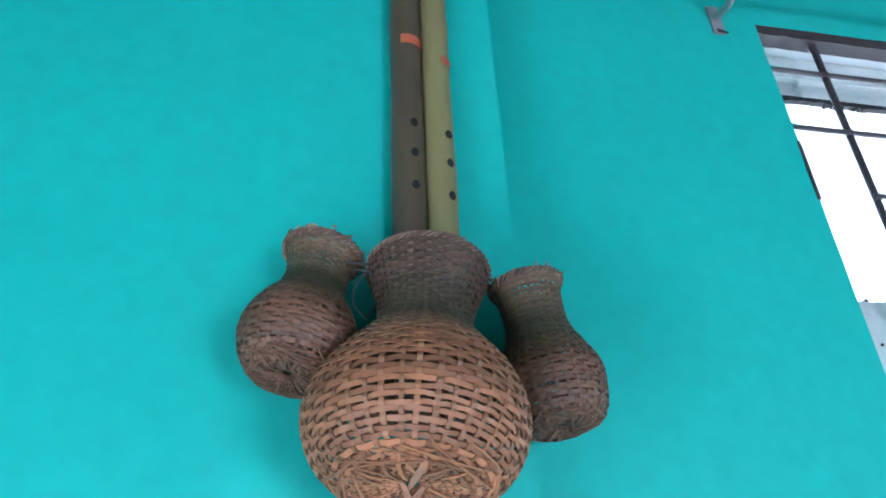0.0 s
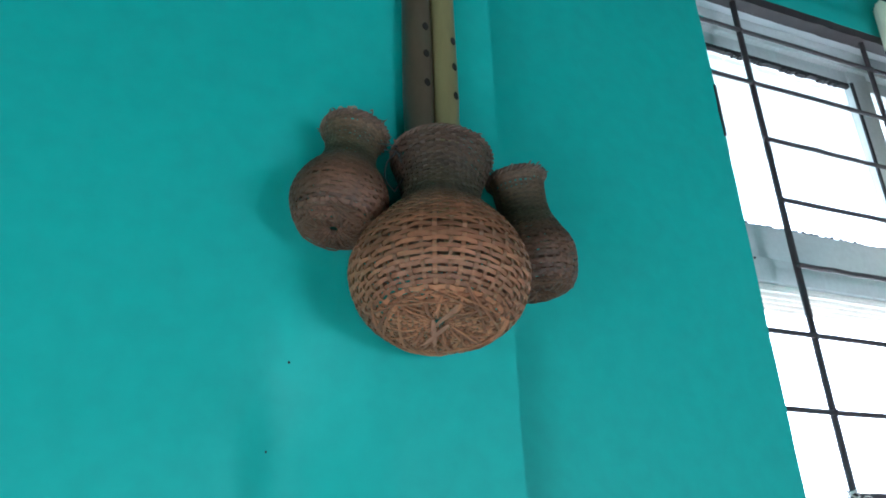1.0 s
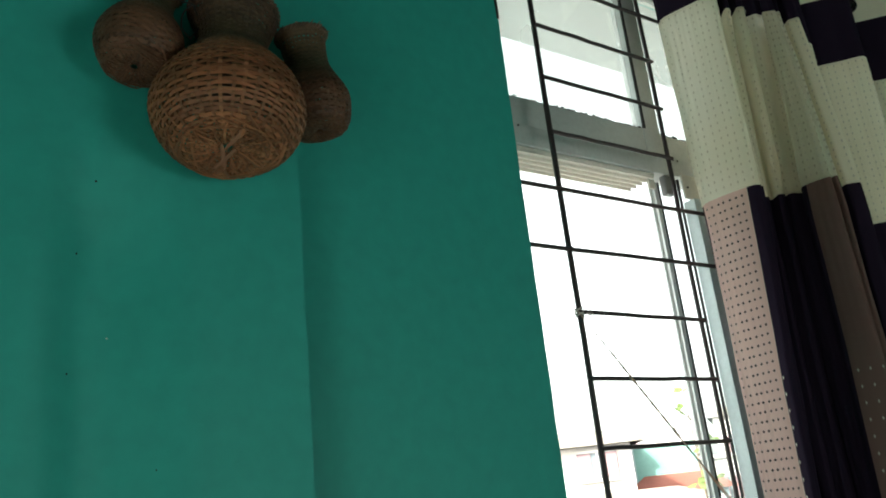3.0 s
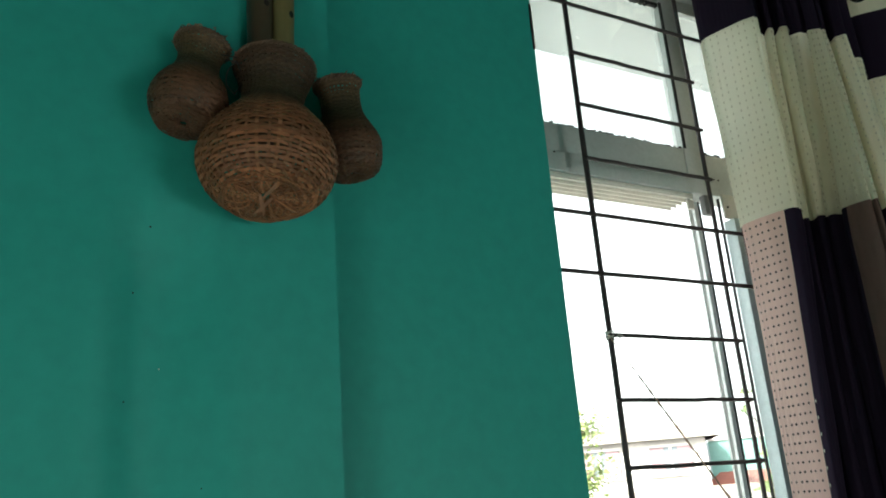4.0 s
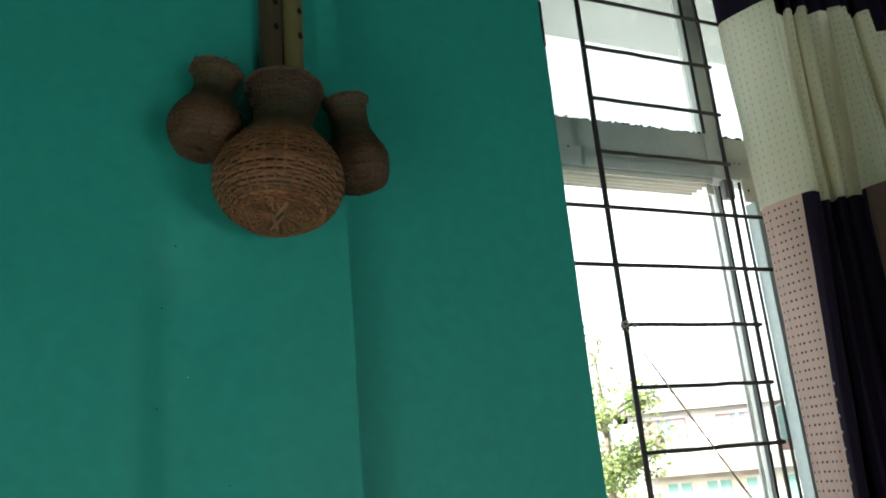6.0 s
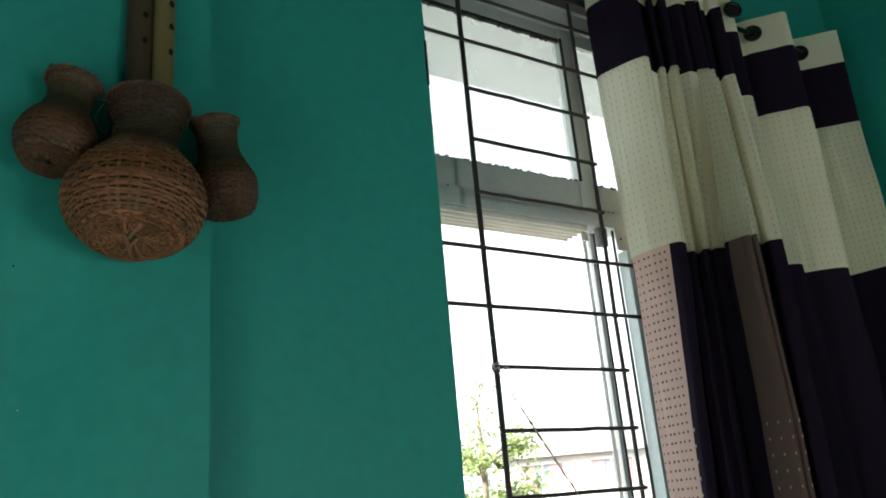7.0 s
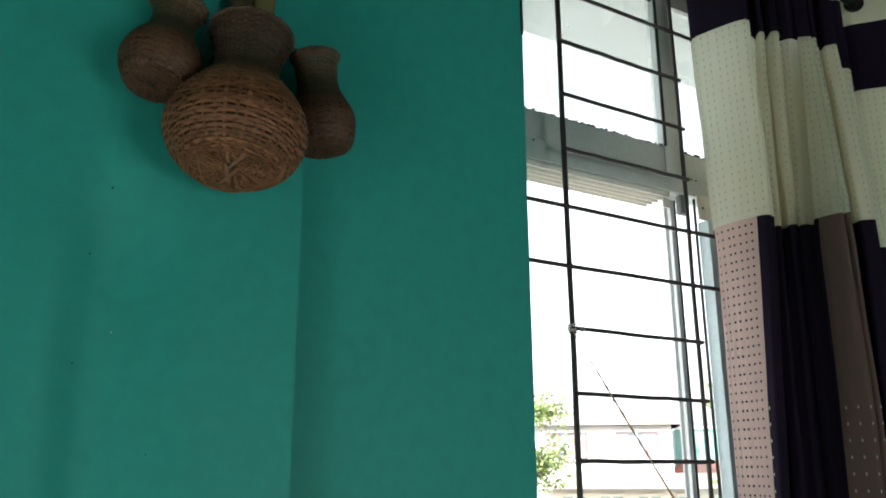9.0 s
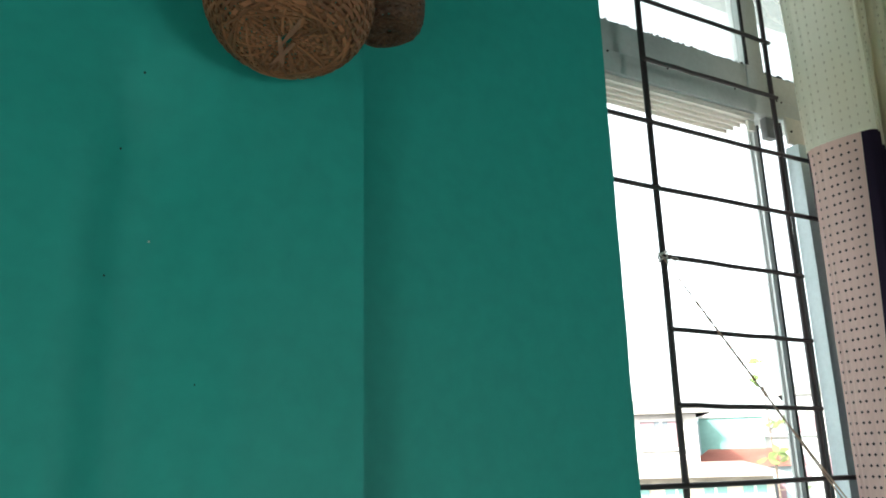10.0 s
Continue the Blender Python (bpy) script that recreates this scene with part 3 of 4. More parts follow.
def woven(label, mat, base, top, prof, stakes, pitch, neck_pitch, thick, strip, seed, fray, stake_mat, group="baskets hung on the pilaster"):
    """A bamboo fish basket in plain weave: upright stakes, rings of weavers, a wrapped rim."""
    rnd = random.Random(seed)
    base, top = Vector(base), Vector(top)
    zax = (top - base).normalized()
    rot = zax.to_track_quat("Z", "Y").to_matrix().to_4x4()
    root = thing("woven_basket", label, "basket", group=group, m=Matrix.Translation(base) @ rot)
    P, u = spline(prof, 400)
    total = u[-1]

    def at(s):
        return np.interp(s, u, P[:, 0]), np.interp(s, u, P[:, 1])

    def slope(s):
        r0, z0 = at(max(0, s - 0.003))
        r1, z1 = at(min(total, s + 0.003))
        v = Vector((r1 - r0, z1 - z0))
        return v.normalized()
    def pitch_at(z):
        return pitch + (neck_pitch - pitch) * smooth(0.36, 0.66, z / prof[-1][1])
    # rows
    rows, s = [], 0.012 if pitch > 0.007 else 0.005
    while s < total - 0.001:
        rows.append(s)
        r, z = at(s)
        s += pitch_at(z) * rnd.uniform(0.9, 1.1)
    if total - rows[-1] > 0.45 * neck_pitch:
        rows.append(total - 0.0012)
    bulge = [rnd.uniform(-1, 1) for _ in range(4)]

    def lump(th, z):
        return 1 + 0.012 * (bulge[0] * math.cos(2 * th + bulge[1]) + bulge[2] * math.cos(3 * th + z * 20))
    for j, s in enumerate(rows):
        r, z = at(s)
        t = slope(s)
        nrm = Vector((t.y, -t.x))
        h = pitch_at(z) * (strip + (1.02 - strip) * smooth(0.3, 0.55, z / prof[-1][1])) * (rnd.uniform(0.74 if strip < 0.9 else 0.84, 1.06) if z < 0.5 * prof[-1][1] else rnd.uniform(0.98, 1.1))
        n = stakes * 4
        bm = bmesh.new()
        rings = []
        tilt, ph = rnd.uniform(-0.002, 0.002), rnd.uniform(0, 6.28)
        for k in range(n):
            th = 2 * math.pi * k / n
            off = thick * 0.95 * (1 - 0.45 * smooth(0.5, 0.75, z / prof[-1][1])) * math.cos(stakes / 2 * th + math.pi * j) + rnd.uniform(-0.0003, 0.0003)
            wob = tilt * math.sin(th + ph) + 0.0016 * noise.noise((3 * math.cos(th), 3 * math.sin(th), j * 0.9 + 5)) + rnd.uniform(-0.0005, 0.0005)
            c = Vector((r, z)) * 1.0 + t * wob
            c.x *= lump(th, z)
            cs = []
            hh = h * (1 + 0.2 * (1 - smooth(0.35, 0.6, z / prof[-1][1])) * noise.noise((2.2 * math.cos(th), 2.2 * math.sin(th), j * 1.7 + seed)))
            for a_, b_ in ((-1, -1), (1, -1), (1, 1), (-1, 1)):
                q = c + t * (a_ * hh / 2) + nrm * (off + b_ * thick * 0.42)
                cs.append(bm.verts.new((q.x * math.cos(th), q.x * math.sin(th), q.y)))
            rings.append(cs)
        for k in range(n):
            a_, b_ = rings[k], rings[(k + 1) % n]
            for q in range(4):
                bm.faces.new((a_[q], a_[(q + 1) % 4], b_[(q + 1) % 4], b_[q]))
        part("weaver", bm, mat, root, angle=50)
    for k in range(stakes):
        th = 2 * math.pi * k / stakes + rnd.uniform(-0.02, 0.02)
        bm = bmesh.new()
        rings = []
        w0 = strip * rnd.uniform(0.8, 1.1)
        ss = np.linspace(0.002, total - 0.003, 3 * len(rows))
        for s in ss:
            r, z = at(s)
            t = slope(s)
            nrm = Vector((t.y, -t.x))
            j = np.interp(s, rows, range(len(rows)))
            off = -thick * 0.95 * math.cos(math.pi * (k + j)) + thick * 0.1
            w = min(pitch * 0.95 * w0, 2 * math.pi * r / stakes * 0.7)
            c = Vector((r * lump(th, z), z)) + nrm * off
            er, et = Vector((math.cos(th), math.sin(th), 0)), Vector((-math.sin(th), math.cos(th), 0))
            cs = []
            for a_, b_ in ((-1, -1), (1, -1), (1, 1), (-1, 1)):
                q = c + nrm * (b_ * thick * 0.35)
                cs.append(bm.verts.new(er * q.x + et * (a_ * w / 2) + Vector((0, 0, q.y))))
            rings.append(cs)
        for a_, b_ in zip(rings, rings[1:]):
            for q in range(4):
                bm.faces.new((a_[q], a_[(q + 1) % 4], b_[(q + 1) % 4], b_[q]))
        part("stake", bm, stake_mat, root, angle=50)
    # rim: twisted strands round a hoop
    rr, rz = prof[-1]
    for k in range(3):
        pts = []
        for i in range(121):
            th = 2 * math.pi * i / 120
            tw = th * (18 if rr > 0.06 else 13) + k * 2.094
            rad = rr * lump(th, rz) + 0.003 * math.cos(tw)
            pts.append((rad * math.cos(th), rad * math.sin(th), rz + 0.0036 * math.sin(tw)))
        part("rim_strand", tube(bmesh.new(), pts, 0.0019, 6, False), M_RIM, root, "dark twisted cane rim")
    for k in range(fray):
        th = rnd.uniform(0, 6.283)
        p = Vector((rr * math.cos(th), rr * math.sin(th), rz))
        d = Vector((rnd.uniform(-1, 1), rnd.uniform(-1, 1), rnd.uniform(0.1, 1.0))).normalized() * rnd.uniform(0.006, 0.015)
        part("frayed_tip", tube(bmesh.new(), [p, p + d * 0.6, p + d + Vector((0, 0, -0.002))], [0.0014, 0.0012, 0.0005], 5), M_RIM if k % 2 else mat, root)
    for k in range(fray // 3):
        th = rnd.uniform(0, 6.283)
        o = Vector((rr * math.cos(th), rr * math.sin(th), rz + 0.002))
        w_, h_, tn = rnd.uniform(0.002, 0.005), rnd.uniform(0.004, 0.0095), th + rnd.uniform(0.3, 2.6)
        ax_ = Vector((math.cos(tn), math.sin(tn), rnd.uniform(-0.3, 0.3)))
        up_ = Vector((0.5 * math.cos(th), 0.5 * math.sin(th), 1)).normalized()
        end_ = rnd.uniform(2.2, 4.2)
        pts = [o + ax_ * (w_ * math.cos(f)) + up_ * (h_ * math.sin(f)) for f in np.linspace(0, end_, 9)]
        part("frayed_loop", tube(bmesh.new(), pts, 0.0012, 5), M_FRAY if k % 3 else M_RIM, root, "pale split cane end")
    # the crossed straps and loose ends tucked into the bottom
    inv = rot.to_3x3().inverted()
    fr, sd = inv @ Vector((0, -1, 0)), inv @ Vector((1, 0, 0))
    flat = prof[2][0]

    def under(a_, b_):
        q = fr * a_ + sd * b_
        rr_ = min(math.hypot(q.x, q.y), flat * 1.3)
        zz = np.interp(rr_, [p[0] for p in prof[:4]], [p[1] for p in prof[:4]])
        return Vector((q.x, q.y, zz))

    def strap(name, ab, w, th_, m_, label=""):
        bm = bmesh.new()
        rings = []
        for i_, (a_, b_) in enumerate(ab):
            p = under(a_ * flat, b_ * flat) + Vector((0, 0, -0.0035 - 0.002 * math.sin(math.pi * i_ / (len(ab) - 1))))
            a2, b2 = ab[min(i_ + 1, len(ab) - 1)], ab[max(i_ - 1, 0)]
            d_ = (fr * (a2[0] - b2[0]) + sd * (a2[1] - b2[1])).normalized()
            c_ = Vector((-d_.y, d_.x, 0))
            ww_ = w * (0.35 + 0.65 * math.sin(math.pi * min(1, max(0, (i_ + 0.6) / len(ab)))))
            rings.append([bm.verts.new(p + c_ * (u_ * ww_ / 2) + Vector((0, 0, v_ * th_))) for u_, v_ in ((-1, 0.5), (0, 1.4), (1, 0.5), (1, -0.5), (0, -1.2), (-1, -0.5))])
        for a_, b_ in zip(rings, rings[1:]):
            for q in range(6):
                bm.faces.new((a_[q], a_[(q + 1) % 6], b_[(q + 1) % 6], b_[q]))
        bm.faces.new(rings[0])
        bm.faces.new(rings[-1][::-1])
        part(name, bm, m_, root, label, angle=50)
    for x0_, y0_, x1_, y1_ in () if flat < 0.07 else ((0.8, 0.02, -0.1, -0.03), (0.1, -0.16, -0.7, 0.2), (0.05, 0.15, -0.7, -0.05)):
        strap("bottom_strap", [(x0_ + (x1_ - x0_) * f, y0_ + (y1_ - y0_) * f) for f in np.linspace(0, 1, 9)], flat * 0.1, 0.0012, M_STRAP, "dull brown tucked strap")
    for k in range(26):
        a_ = rnd.uniform(0, 6.283)
        r0_, r1_, tw_ = rnd.uniform(0.15, 0.5), rnd.uniform(0.75, 1.02), rnd.uniform(-0.5, 0.5)
        strap("bottom_splint", [((r0_ + (r1_ - r0_) * f) * math.cos(a_ + tw_ * f), (r0_ + (r1_ - r0_) * f) * math.sin(a_ + tw_ * f)) for f in np.linspace(0, 1, 6)], pitch * 0.6, 0.0007, mat)
    for k in range(22):
        a_, w_ = rnd.uniform(0, 6.283), rnd.uniform(0.35, 0.85)
        c0, c1 = Vector((math.cos(a_ - w_), math.sin(a_ - w_))) * rnd.uniform(1.0, 1.2), Vector((math.cos(a_ + w_), math.sin(a_ + w_))) * rnd.uniform(0.75, 1.2)
        strap("bottom_splint", [tuple(c0.lerp(c1, f) * (1 + 0.25 * f * (1 - f))) for f in np.linspace(0, 1, 7)], pitch * 0.55, 0.0007, mat)
    return root


BIG = [(0.006, 0.008), (0.05, 0.002), (0.083, 0.006), (0.111, 0.028), (0.1255, 0.062), (0.127, 0.091), (0.116, 0.125), (0.094, 0.159), (0.075, 0.185), (0.062, 0.207), (0.059, 0.228), (0.0625, 0.253), (0.0725, 0.284), (0.079, 0.308)]
woven("large round-bellied cane basket with a smoked neck", M_CANE, (0.093, 0.750, 1.702), (0.131, 0.805, 2.003), BIG, 40, 0.0078, 0.005, 0.0017, 0.8, 3, 10, M_STAKE)
SMALL = [(0.004, 0.01), (0.028, 0.003), (0.056, 0.014), (0.0705, 0.045), (0.0705, 0.07), (0.061, 0.0955), (0.046, 0.119), (0.0395, 0.141), (0.0395, 0.16), (0.0435, 0.177), (0.051, 0.194)]
woven("small brown cane basket with a frayed rim", M_CANE_SMALL, (-0.045, 0.803, 1.846), (-0.006, 0.824, 2.036), SMALL, 32, 0.0058, 0.0042, 0.0011, 0.93, 5, 48, M_CANE_SMALL)
SMALL2 = [(0.004, 0.01), (0.0285, 0.003), (0.056, 0.014), (0.066, 0.045), (0.0665, 0.075), (0.055, 0.102), (0.043, 0.13), (0.040, 0.155), (0.0415, 0.178), (0.0435, 0.19), (0.048, 0.203)]
woven("small brown cane basket leaning outwards on the pilaster edge", M_CANE_SMALL, (0.290, 0.800, 1.791), (0.263, 0.803, 1.996), SMALL2, 32, 0.0058, 0.0042, 0.0011, 0.93, 8, 30, M_CANE_SMALL)

cord = thing("tie_cord", "thin black cord tying the baskets together", "cord", (0.045, 0.80, 1.98))
for k, pts in enumerate((((-0.03, 0.0, 0.03), (-0.005, -0.01, 0.025), (0.02, 0.0, 0.03)),
                         ((0.005, -0.012, 0.015), (-0.012, -0.012, -0.01), (-0.012, -0.005, -0.035), (0.005, 0, -0.05)),
                         ((0.005, -0.012, 0.015), (0.018, -0.008, -0.02), (0.004, 0.0, -0.05)),
                         ((-0.014, -0.006, 0.018), (0.004, -0.014, 0.012), (0.02, -0.005, 0.008)))):
    P_, _ = spline(pts, 16)
    part("strand", tube(bmesh.new(), [Vector(p) for p in P_], 0.0014, 6), M_CORD, cord)

# ---- curtain ----
# plan of the folds: x, y at the foot of the cream band, then at its top
PLAN = [(1.63, 0.968, 1.61, 0.965), (1.600, 0.950, 1.58, 0.945), (1.586, 0.92, 1.563, 0.915), (1.586, 0.86, 1.575, 0.85), (1.600, 0.79, 1.597, 0.785), (1.615, 0.772, 1.615, 0.768),
        (1.645, 0.776, 1.645, 0.785), (1.668, 0.82, 1.66, 0.82)]
PLAN += [(1.69, 0.868, 1.675, 0.85), (1.715, 0.85, 1.695, 0.80), (1.738, 0.812, 1.725, 0.785), (1.765, 0.79, 1.752, 0.762), (1.79, 0.82, 1.785, 0.80), (1.80, 0.84, 1.80, 0.815),
         (1.785, 0.78, 1.822, 0.772), (1.766, 0.72, 1.845, 0.745), (1.772, 0.655, 1.868, 0.728), (1.79, 0.64, 1.885, 0.725)]
PLAN += [(1.825, 0.668, 1.915, 0.75), (1.855, 0.69, 1.937, 0.757), (1.89, 0.665, 1.96, 0.738), (1.92, 0.645, 1.982, 0.718), (1.955, 0.69, 2.03, 0.77), (2.03, 0.85, 2.09, 0.83),
         (2.12, 0.90, 2.13, 0.812), (2.2, 0.82, 2.17, 0.795), (2.26, 0.80, 2.22, 0.83), (2.33, 0.885, 2.325, 0.895)]
PLAN += [(2.37, 0.86, 2.355, 0.862), (2.40, 0.82, 2.395, 0.815), (2.465, 0.772, 2.452, 0.757), (2.545, 0.82, 2.55, 0.83), (2.59, 0.835, 2.636, 0.872), (2.60, 0.77, 2.68, 0.84),
         (2.608, 0.715, 2.725, 0.785), (2.62, 0.665, 2.763, 0.742)]
NC = 620   # columns of cloth
ZH, ZS, ZW, ZB = 2.89, 2.745, 2.485, 1.872            # header top, header foot, cream band top and foot
RODY, RODZ = 0.845, 2.815
PL, PU = spline(PLAN, NC)
PU = PU / 1.41


# sharp tucks between the narrow pleats: where along the cloth, depth, half width
def along(k):
    a_, b_ = (PU[int(np.argmin(np.linalg.norm(PL - np.array(PLAN[q]), axis=1)))] for q in (int(k), int(k) + 1))
    return a_ + (b_ - a_) * (k - int(k))


TUCKS = [(along(8.9), 0.052, 0.009), (along(10.1), 0.05, 0.0075), (along(14.4), 0.054, 0.0095), (along(16.4), 0.03, 0.0055), (along(19.6), 0.036, 0.008), (along(21.4), 0.024, 0.006), (along(5.6), 0.016, 0.005),
         (along(7.5), 0.03, 0.007), (along(12.2), 0.036, 0.006)]
TAN = np.gradient(PL[:, :2] + (PL[:, 2:] - PL[:, :2]) * 0.5, axis=0)
TAN = TAN / np.maximum(1e-9, np.linalg.norm(TAN, axis=1))[:, None]
INWARD = np.stack([-TAN[:, 1], TAN[:, 0]], axis=1)
# how far the folds swing sideways below the cream band
HANG = [(0, 0), (3, -0.004), (4, -0.04), (5, -0.058), (6, -0.058), (8, -0.035), (13, -0.02), (15, -0.03), (17, 0.015), (20, 0.0), (35, 0.0)]
HANG_U = [PU[int(np.argmin(np.linalg.norm(PL - np.array(PLAN[k]), axis=1)))] for k, _ in HANG]
HANG_X = [dx for _, dx in HANG]


def cloth_point(i, z):
    """Plan position of column i at height z: folds are tighter at the rod and looser below."""
    x0, y0, x1, y1 = PL[i]
    f = min(1.0, max(-0.12, (z - ZB) / (ZW - ZB)))
    x, y = x0 + (x1 - x0) * f, y0 + (y1 - y0) * f
    w = 0.006 * noise.noise((PU[i] * 7, z * 1.6, 0.5)) + 0.0025 * noise.noise((PU[i] * 26, z * 5, 2.5)) + 0.0011 * math.sin(PU[i] * 2 * math.pi / 0.0155 + 2.5 * noise.noise((PU[i] * 12, 0.3, 0.1))) * (0.6 + noise.noise((PU[i] * 9, z * 0.7, 4.4)))
    low = max(0, 1.872 - z)
    tuck = sum(d * math.exp(-((PU[i] - u) / wd) ** 2) for u, d, wd in TUCKS) * (1 - 0.55 * smooth(0, 0.3, low))
    x, y = x + tuck * INWARD[i][0], y + tuck * INWARD[i][1]
    lean = float(np.interp(PU[i], HANG_U, HANG_X)) * min(1.5, low / 0.75)
    edge = smooth(2.3, 2.55, x0) * (0.02 * smooth(0.0, 0.35, low) - 0.05 * smooth(0.3, 0.9, low))
    return Vector((x + w + lean + edge, y - w + 0.012 * low * math.sin(PU[i] * 9), z))


def column(plan_index):
    return int(np.argmin(np.linalg.norm(PL - np.array(PLAN[plan_index]), axis=1)))


C1, C2, C3, C4 = column(1), column(4) - 2, column(15), column(17)   # edges of the two sheer openwork strips


def cloth_band(z0, z1, rows, i0=0, i1=NC - 1):
    bm = bmesh.new()
    g = [[bm.verts.new(cloth_point(i, z0 + (z1 - z0) * k / rows)) for k in range(rows + 1)] for i in range(i0, i1 + 1)]
    for i in range(i1 - i0):
        for k in range(rows):
            bm.faces.new((g[i][k], g[i + 1][k], g[i + 1][k + 1], g[i][k + 1]))
    return bm


curtain = thing("curtain", "pleated cream and dark plum banded curtain hung on rings", "curtain", (0, 0, 0))
part("header_band", cloth_band(ZS, ZH, 5), M_CREAM_LIT, curtain, "pale header band", angle=80)
part("upper_band", cloth_band(ZW, ZS, 8), M_PLUM, curtain, "dark plum band", angle=80)
part("middle_band", cloth_band(ZB, ZW, 18, 0, column(18)), M_CREAM, curtain, "cream openwork band", angle=80)
part("middle_band", cloth_band(ZB, ZW, 18, column(18), NC - 1), M_CREAM_LIT, curtain, "cream band in the brightened copy of the cloth", angle=80)
for i0, i1 in ((0, C1), (C2, C3), (C4, NC - 1)):
    part("lower_band", cloth_band(0.04, ZB, 40, i0, i1), M_PLUM, curtain, "dark plum cloth", angle=80)
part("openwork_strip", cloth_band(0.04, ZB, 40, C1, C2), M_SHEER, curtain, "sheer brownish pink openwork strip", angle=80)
part("openwork_strip", cloth_band(0.04, ZB, 40, C3, C4), M_SHEER_SHADED, curtain, "sheer grey brown openwork strip, darkened copy for the shaded fold", angle=80)


def light_block(z0, z1, rows):
    """An unseen wavy sheet, added behind the front pleats to block window light."""
    bm = bmesh.new()
    g = []
    for i in range(121):
        x = 1.71 + 0.62 * i / 120
        g.append([bm.verts.new((x, 0.925 + 0.009 * math.sin(i * 0.55 + 0.6 * math.sin(i * 0.13)), z0 + (z1 - z0) * k / rows)) for k in range(rows + 1)])
    for i in range(120):
        for k in range(rows):
            bm.faces.new((g[i][k], g[i + 1][k], g[i + 1][k + 1], g[i][k + 1]))
    return bm


part("light_block", light_block(ZB, ZW, 4), M_BLOCKER, curtain, "unseen cream sheet added behind the pleats to block window light", angle=80)
part("light_block", light_block(0.06, ZB, 6), M_PLUM, curtain, "unseen dark plum sheet added behind the pleats to block window light", angle=80)


def stitches(name, z0, z1, du, dz, mat, size, label, cols=None, side=-1):
    """Rows of small raised stitches that follow the folds."""
    bm = bmesh.new()
    us = np.arange(0.02, PU[-1], du)
    for u in us:
        if cols and not any(a_ <= u <= b_ for a_, b_ in cols):
            continue
        i = int(np.searchsorted(PU, u))
        i = min(max(1, i), len(PL) - 2)
        z = z0 + dz * 0.5
        while z < z1:
            p = cloth_point(i, z)
            tv = (cloth_point(min(i + 4, NC - 1), z) - cloth_point(max(i - 4, 0), z)).normalized()
            nv = Vector((tv.y, -tv.x, 0))
            for sgn in (-0.0022, 0.0022):
                c = p + nv * sgn
                vs = [bm.verts.new(c + tv * (a_ * size[0]) + Vector((0, 0, b_ * size[1]))) for a_, b_ in ((-1, 0), (0, -1), (1, 0), (0, 1))]
                t_ = bm.verts.new(c + nv * (0.0012 if sgn > 0 else -0.0012))
                for q in range(4):
                    bm.faces.new((vs[q], vs[(q + 1) % 4], t_))
            z += dz
    ob = part(name, bm, mat, curtain, label, smooth=False)
    return tagged(ob, kind="stuff")


stitches("stitching", ZB + 0.01, ZW - 0.01, 0.022, 0.024, M_STITCH, (0.0028, 0.0055), "rows of pale openwork stitches")
stitches("stitching", 0.1, ZB - 0.015, 0.02, 0.0245, M_DOT, (0.0042, 0.0042), "rows of dark eyelets", cols=[(PU[C1] + 0.01, PU[C2])])
stitches("stitching", 0.1, 1.35, 0.03, 0.042, M_STITCH, (0.0028, 0.006), "rows of pale eyelets", cols=[(PU[C2], PU[C2] + 0.03)])
# pale dots put in for light showing through the eyelets
stitches("stitching", 0.1, 1.34, 0.019, 0.042, M_STITCH, (0.0026, 0.0055), "rows of pale eyelets", cols=[(PU[C3] + 0.01, PU[C4] - 0.004)])
stitches("stitching", ZB + 0.012, ZW - 0.012, 0.0085, 0.031, M_CREAM_LIT, (0.0036, 0.0016), "woven cross rows of pale thread", cols=[(PU[column(22)], PU[-1])])
stitches("stitching", ZB + 0.012, ZW - 0.012, 0.027, 0.024, M_PEARL, (0.0034, 0.0048), "raised white stitches on the pleats", cols=[(PU[column(6)], PU[column(18)])])
for du in (-2, 3):
    i_ = column(5) + du
    part("hem", tube(bmesh.new(), [cloth_point(i_, ZB + (ZW - ZB) * k / 40) - Vector((0.0015, 0.0015, 0)) for k in range(41)], [0.0016 + 0.0007 * (k % 2) for k in range(41)], 6), M_CREAM, curtain, "cream stitched side seam")
for z in (ZB + 0.006, ZW - 0.006):
    pts = [cloth_point(i, z) for i in range(0, len(PL), 2)]
    part("hem", tube(bmesh.new(), pts, 0.0018, 6), M_CREAM, curtain, "cream sewn seam")

rod = thing("curtain_rod", "black painted curtain rod on steel wall brackets", "curtain rod", (0, 0, 0))
part("rod", tube(bmesh.new(), [(0.80, RODY, RODZ), (2.7, RODY, RODZ - 0.004), (2.9, RODY, RODZ - 0.024), (2.905, RODY, RODZ - 0.025), (2.925, RODY, RODZ - 0.026)], [0.0095, 0.0095, 0.0095, 0.015, 0.012], 14), M_GROMMET, rod, "black painted rod")
for x in (0.822, 2.84):
    part("bracket", tube(bmesh.new(), [(x, YW + 0.002, RODZ - 0.01), (x, YW - 0.05, RODZ - 0.03), (x, RODY + 0.01, RODZ - 0.022), (x, RODY, RODZ - 0.012)], [0.009, 0.008, 0.007, 0.008], 10), M_ROD if x < 1 else M_IRON, rod, "grey steel bracket")
    part("wall_plate", B(x - 0.014, x + 0.014, YW - 0.005, YW + 0.003, RODZ - 0.06, RODZ + 0.025, bevel=0.002), M_BRACKET, rod)
    part("screw", tube(bmesh.new(), [(x - 0.004, YW - 0.003, RODZ - 0.05), (x + 0.006, YW - 0.02, RODZ - 0.075)], [0.004, 0.002], 8), M_IRON, rod)
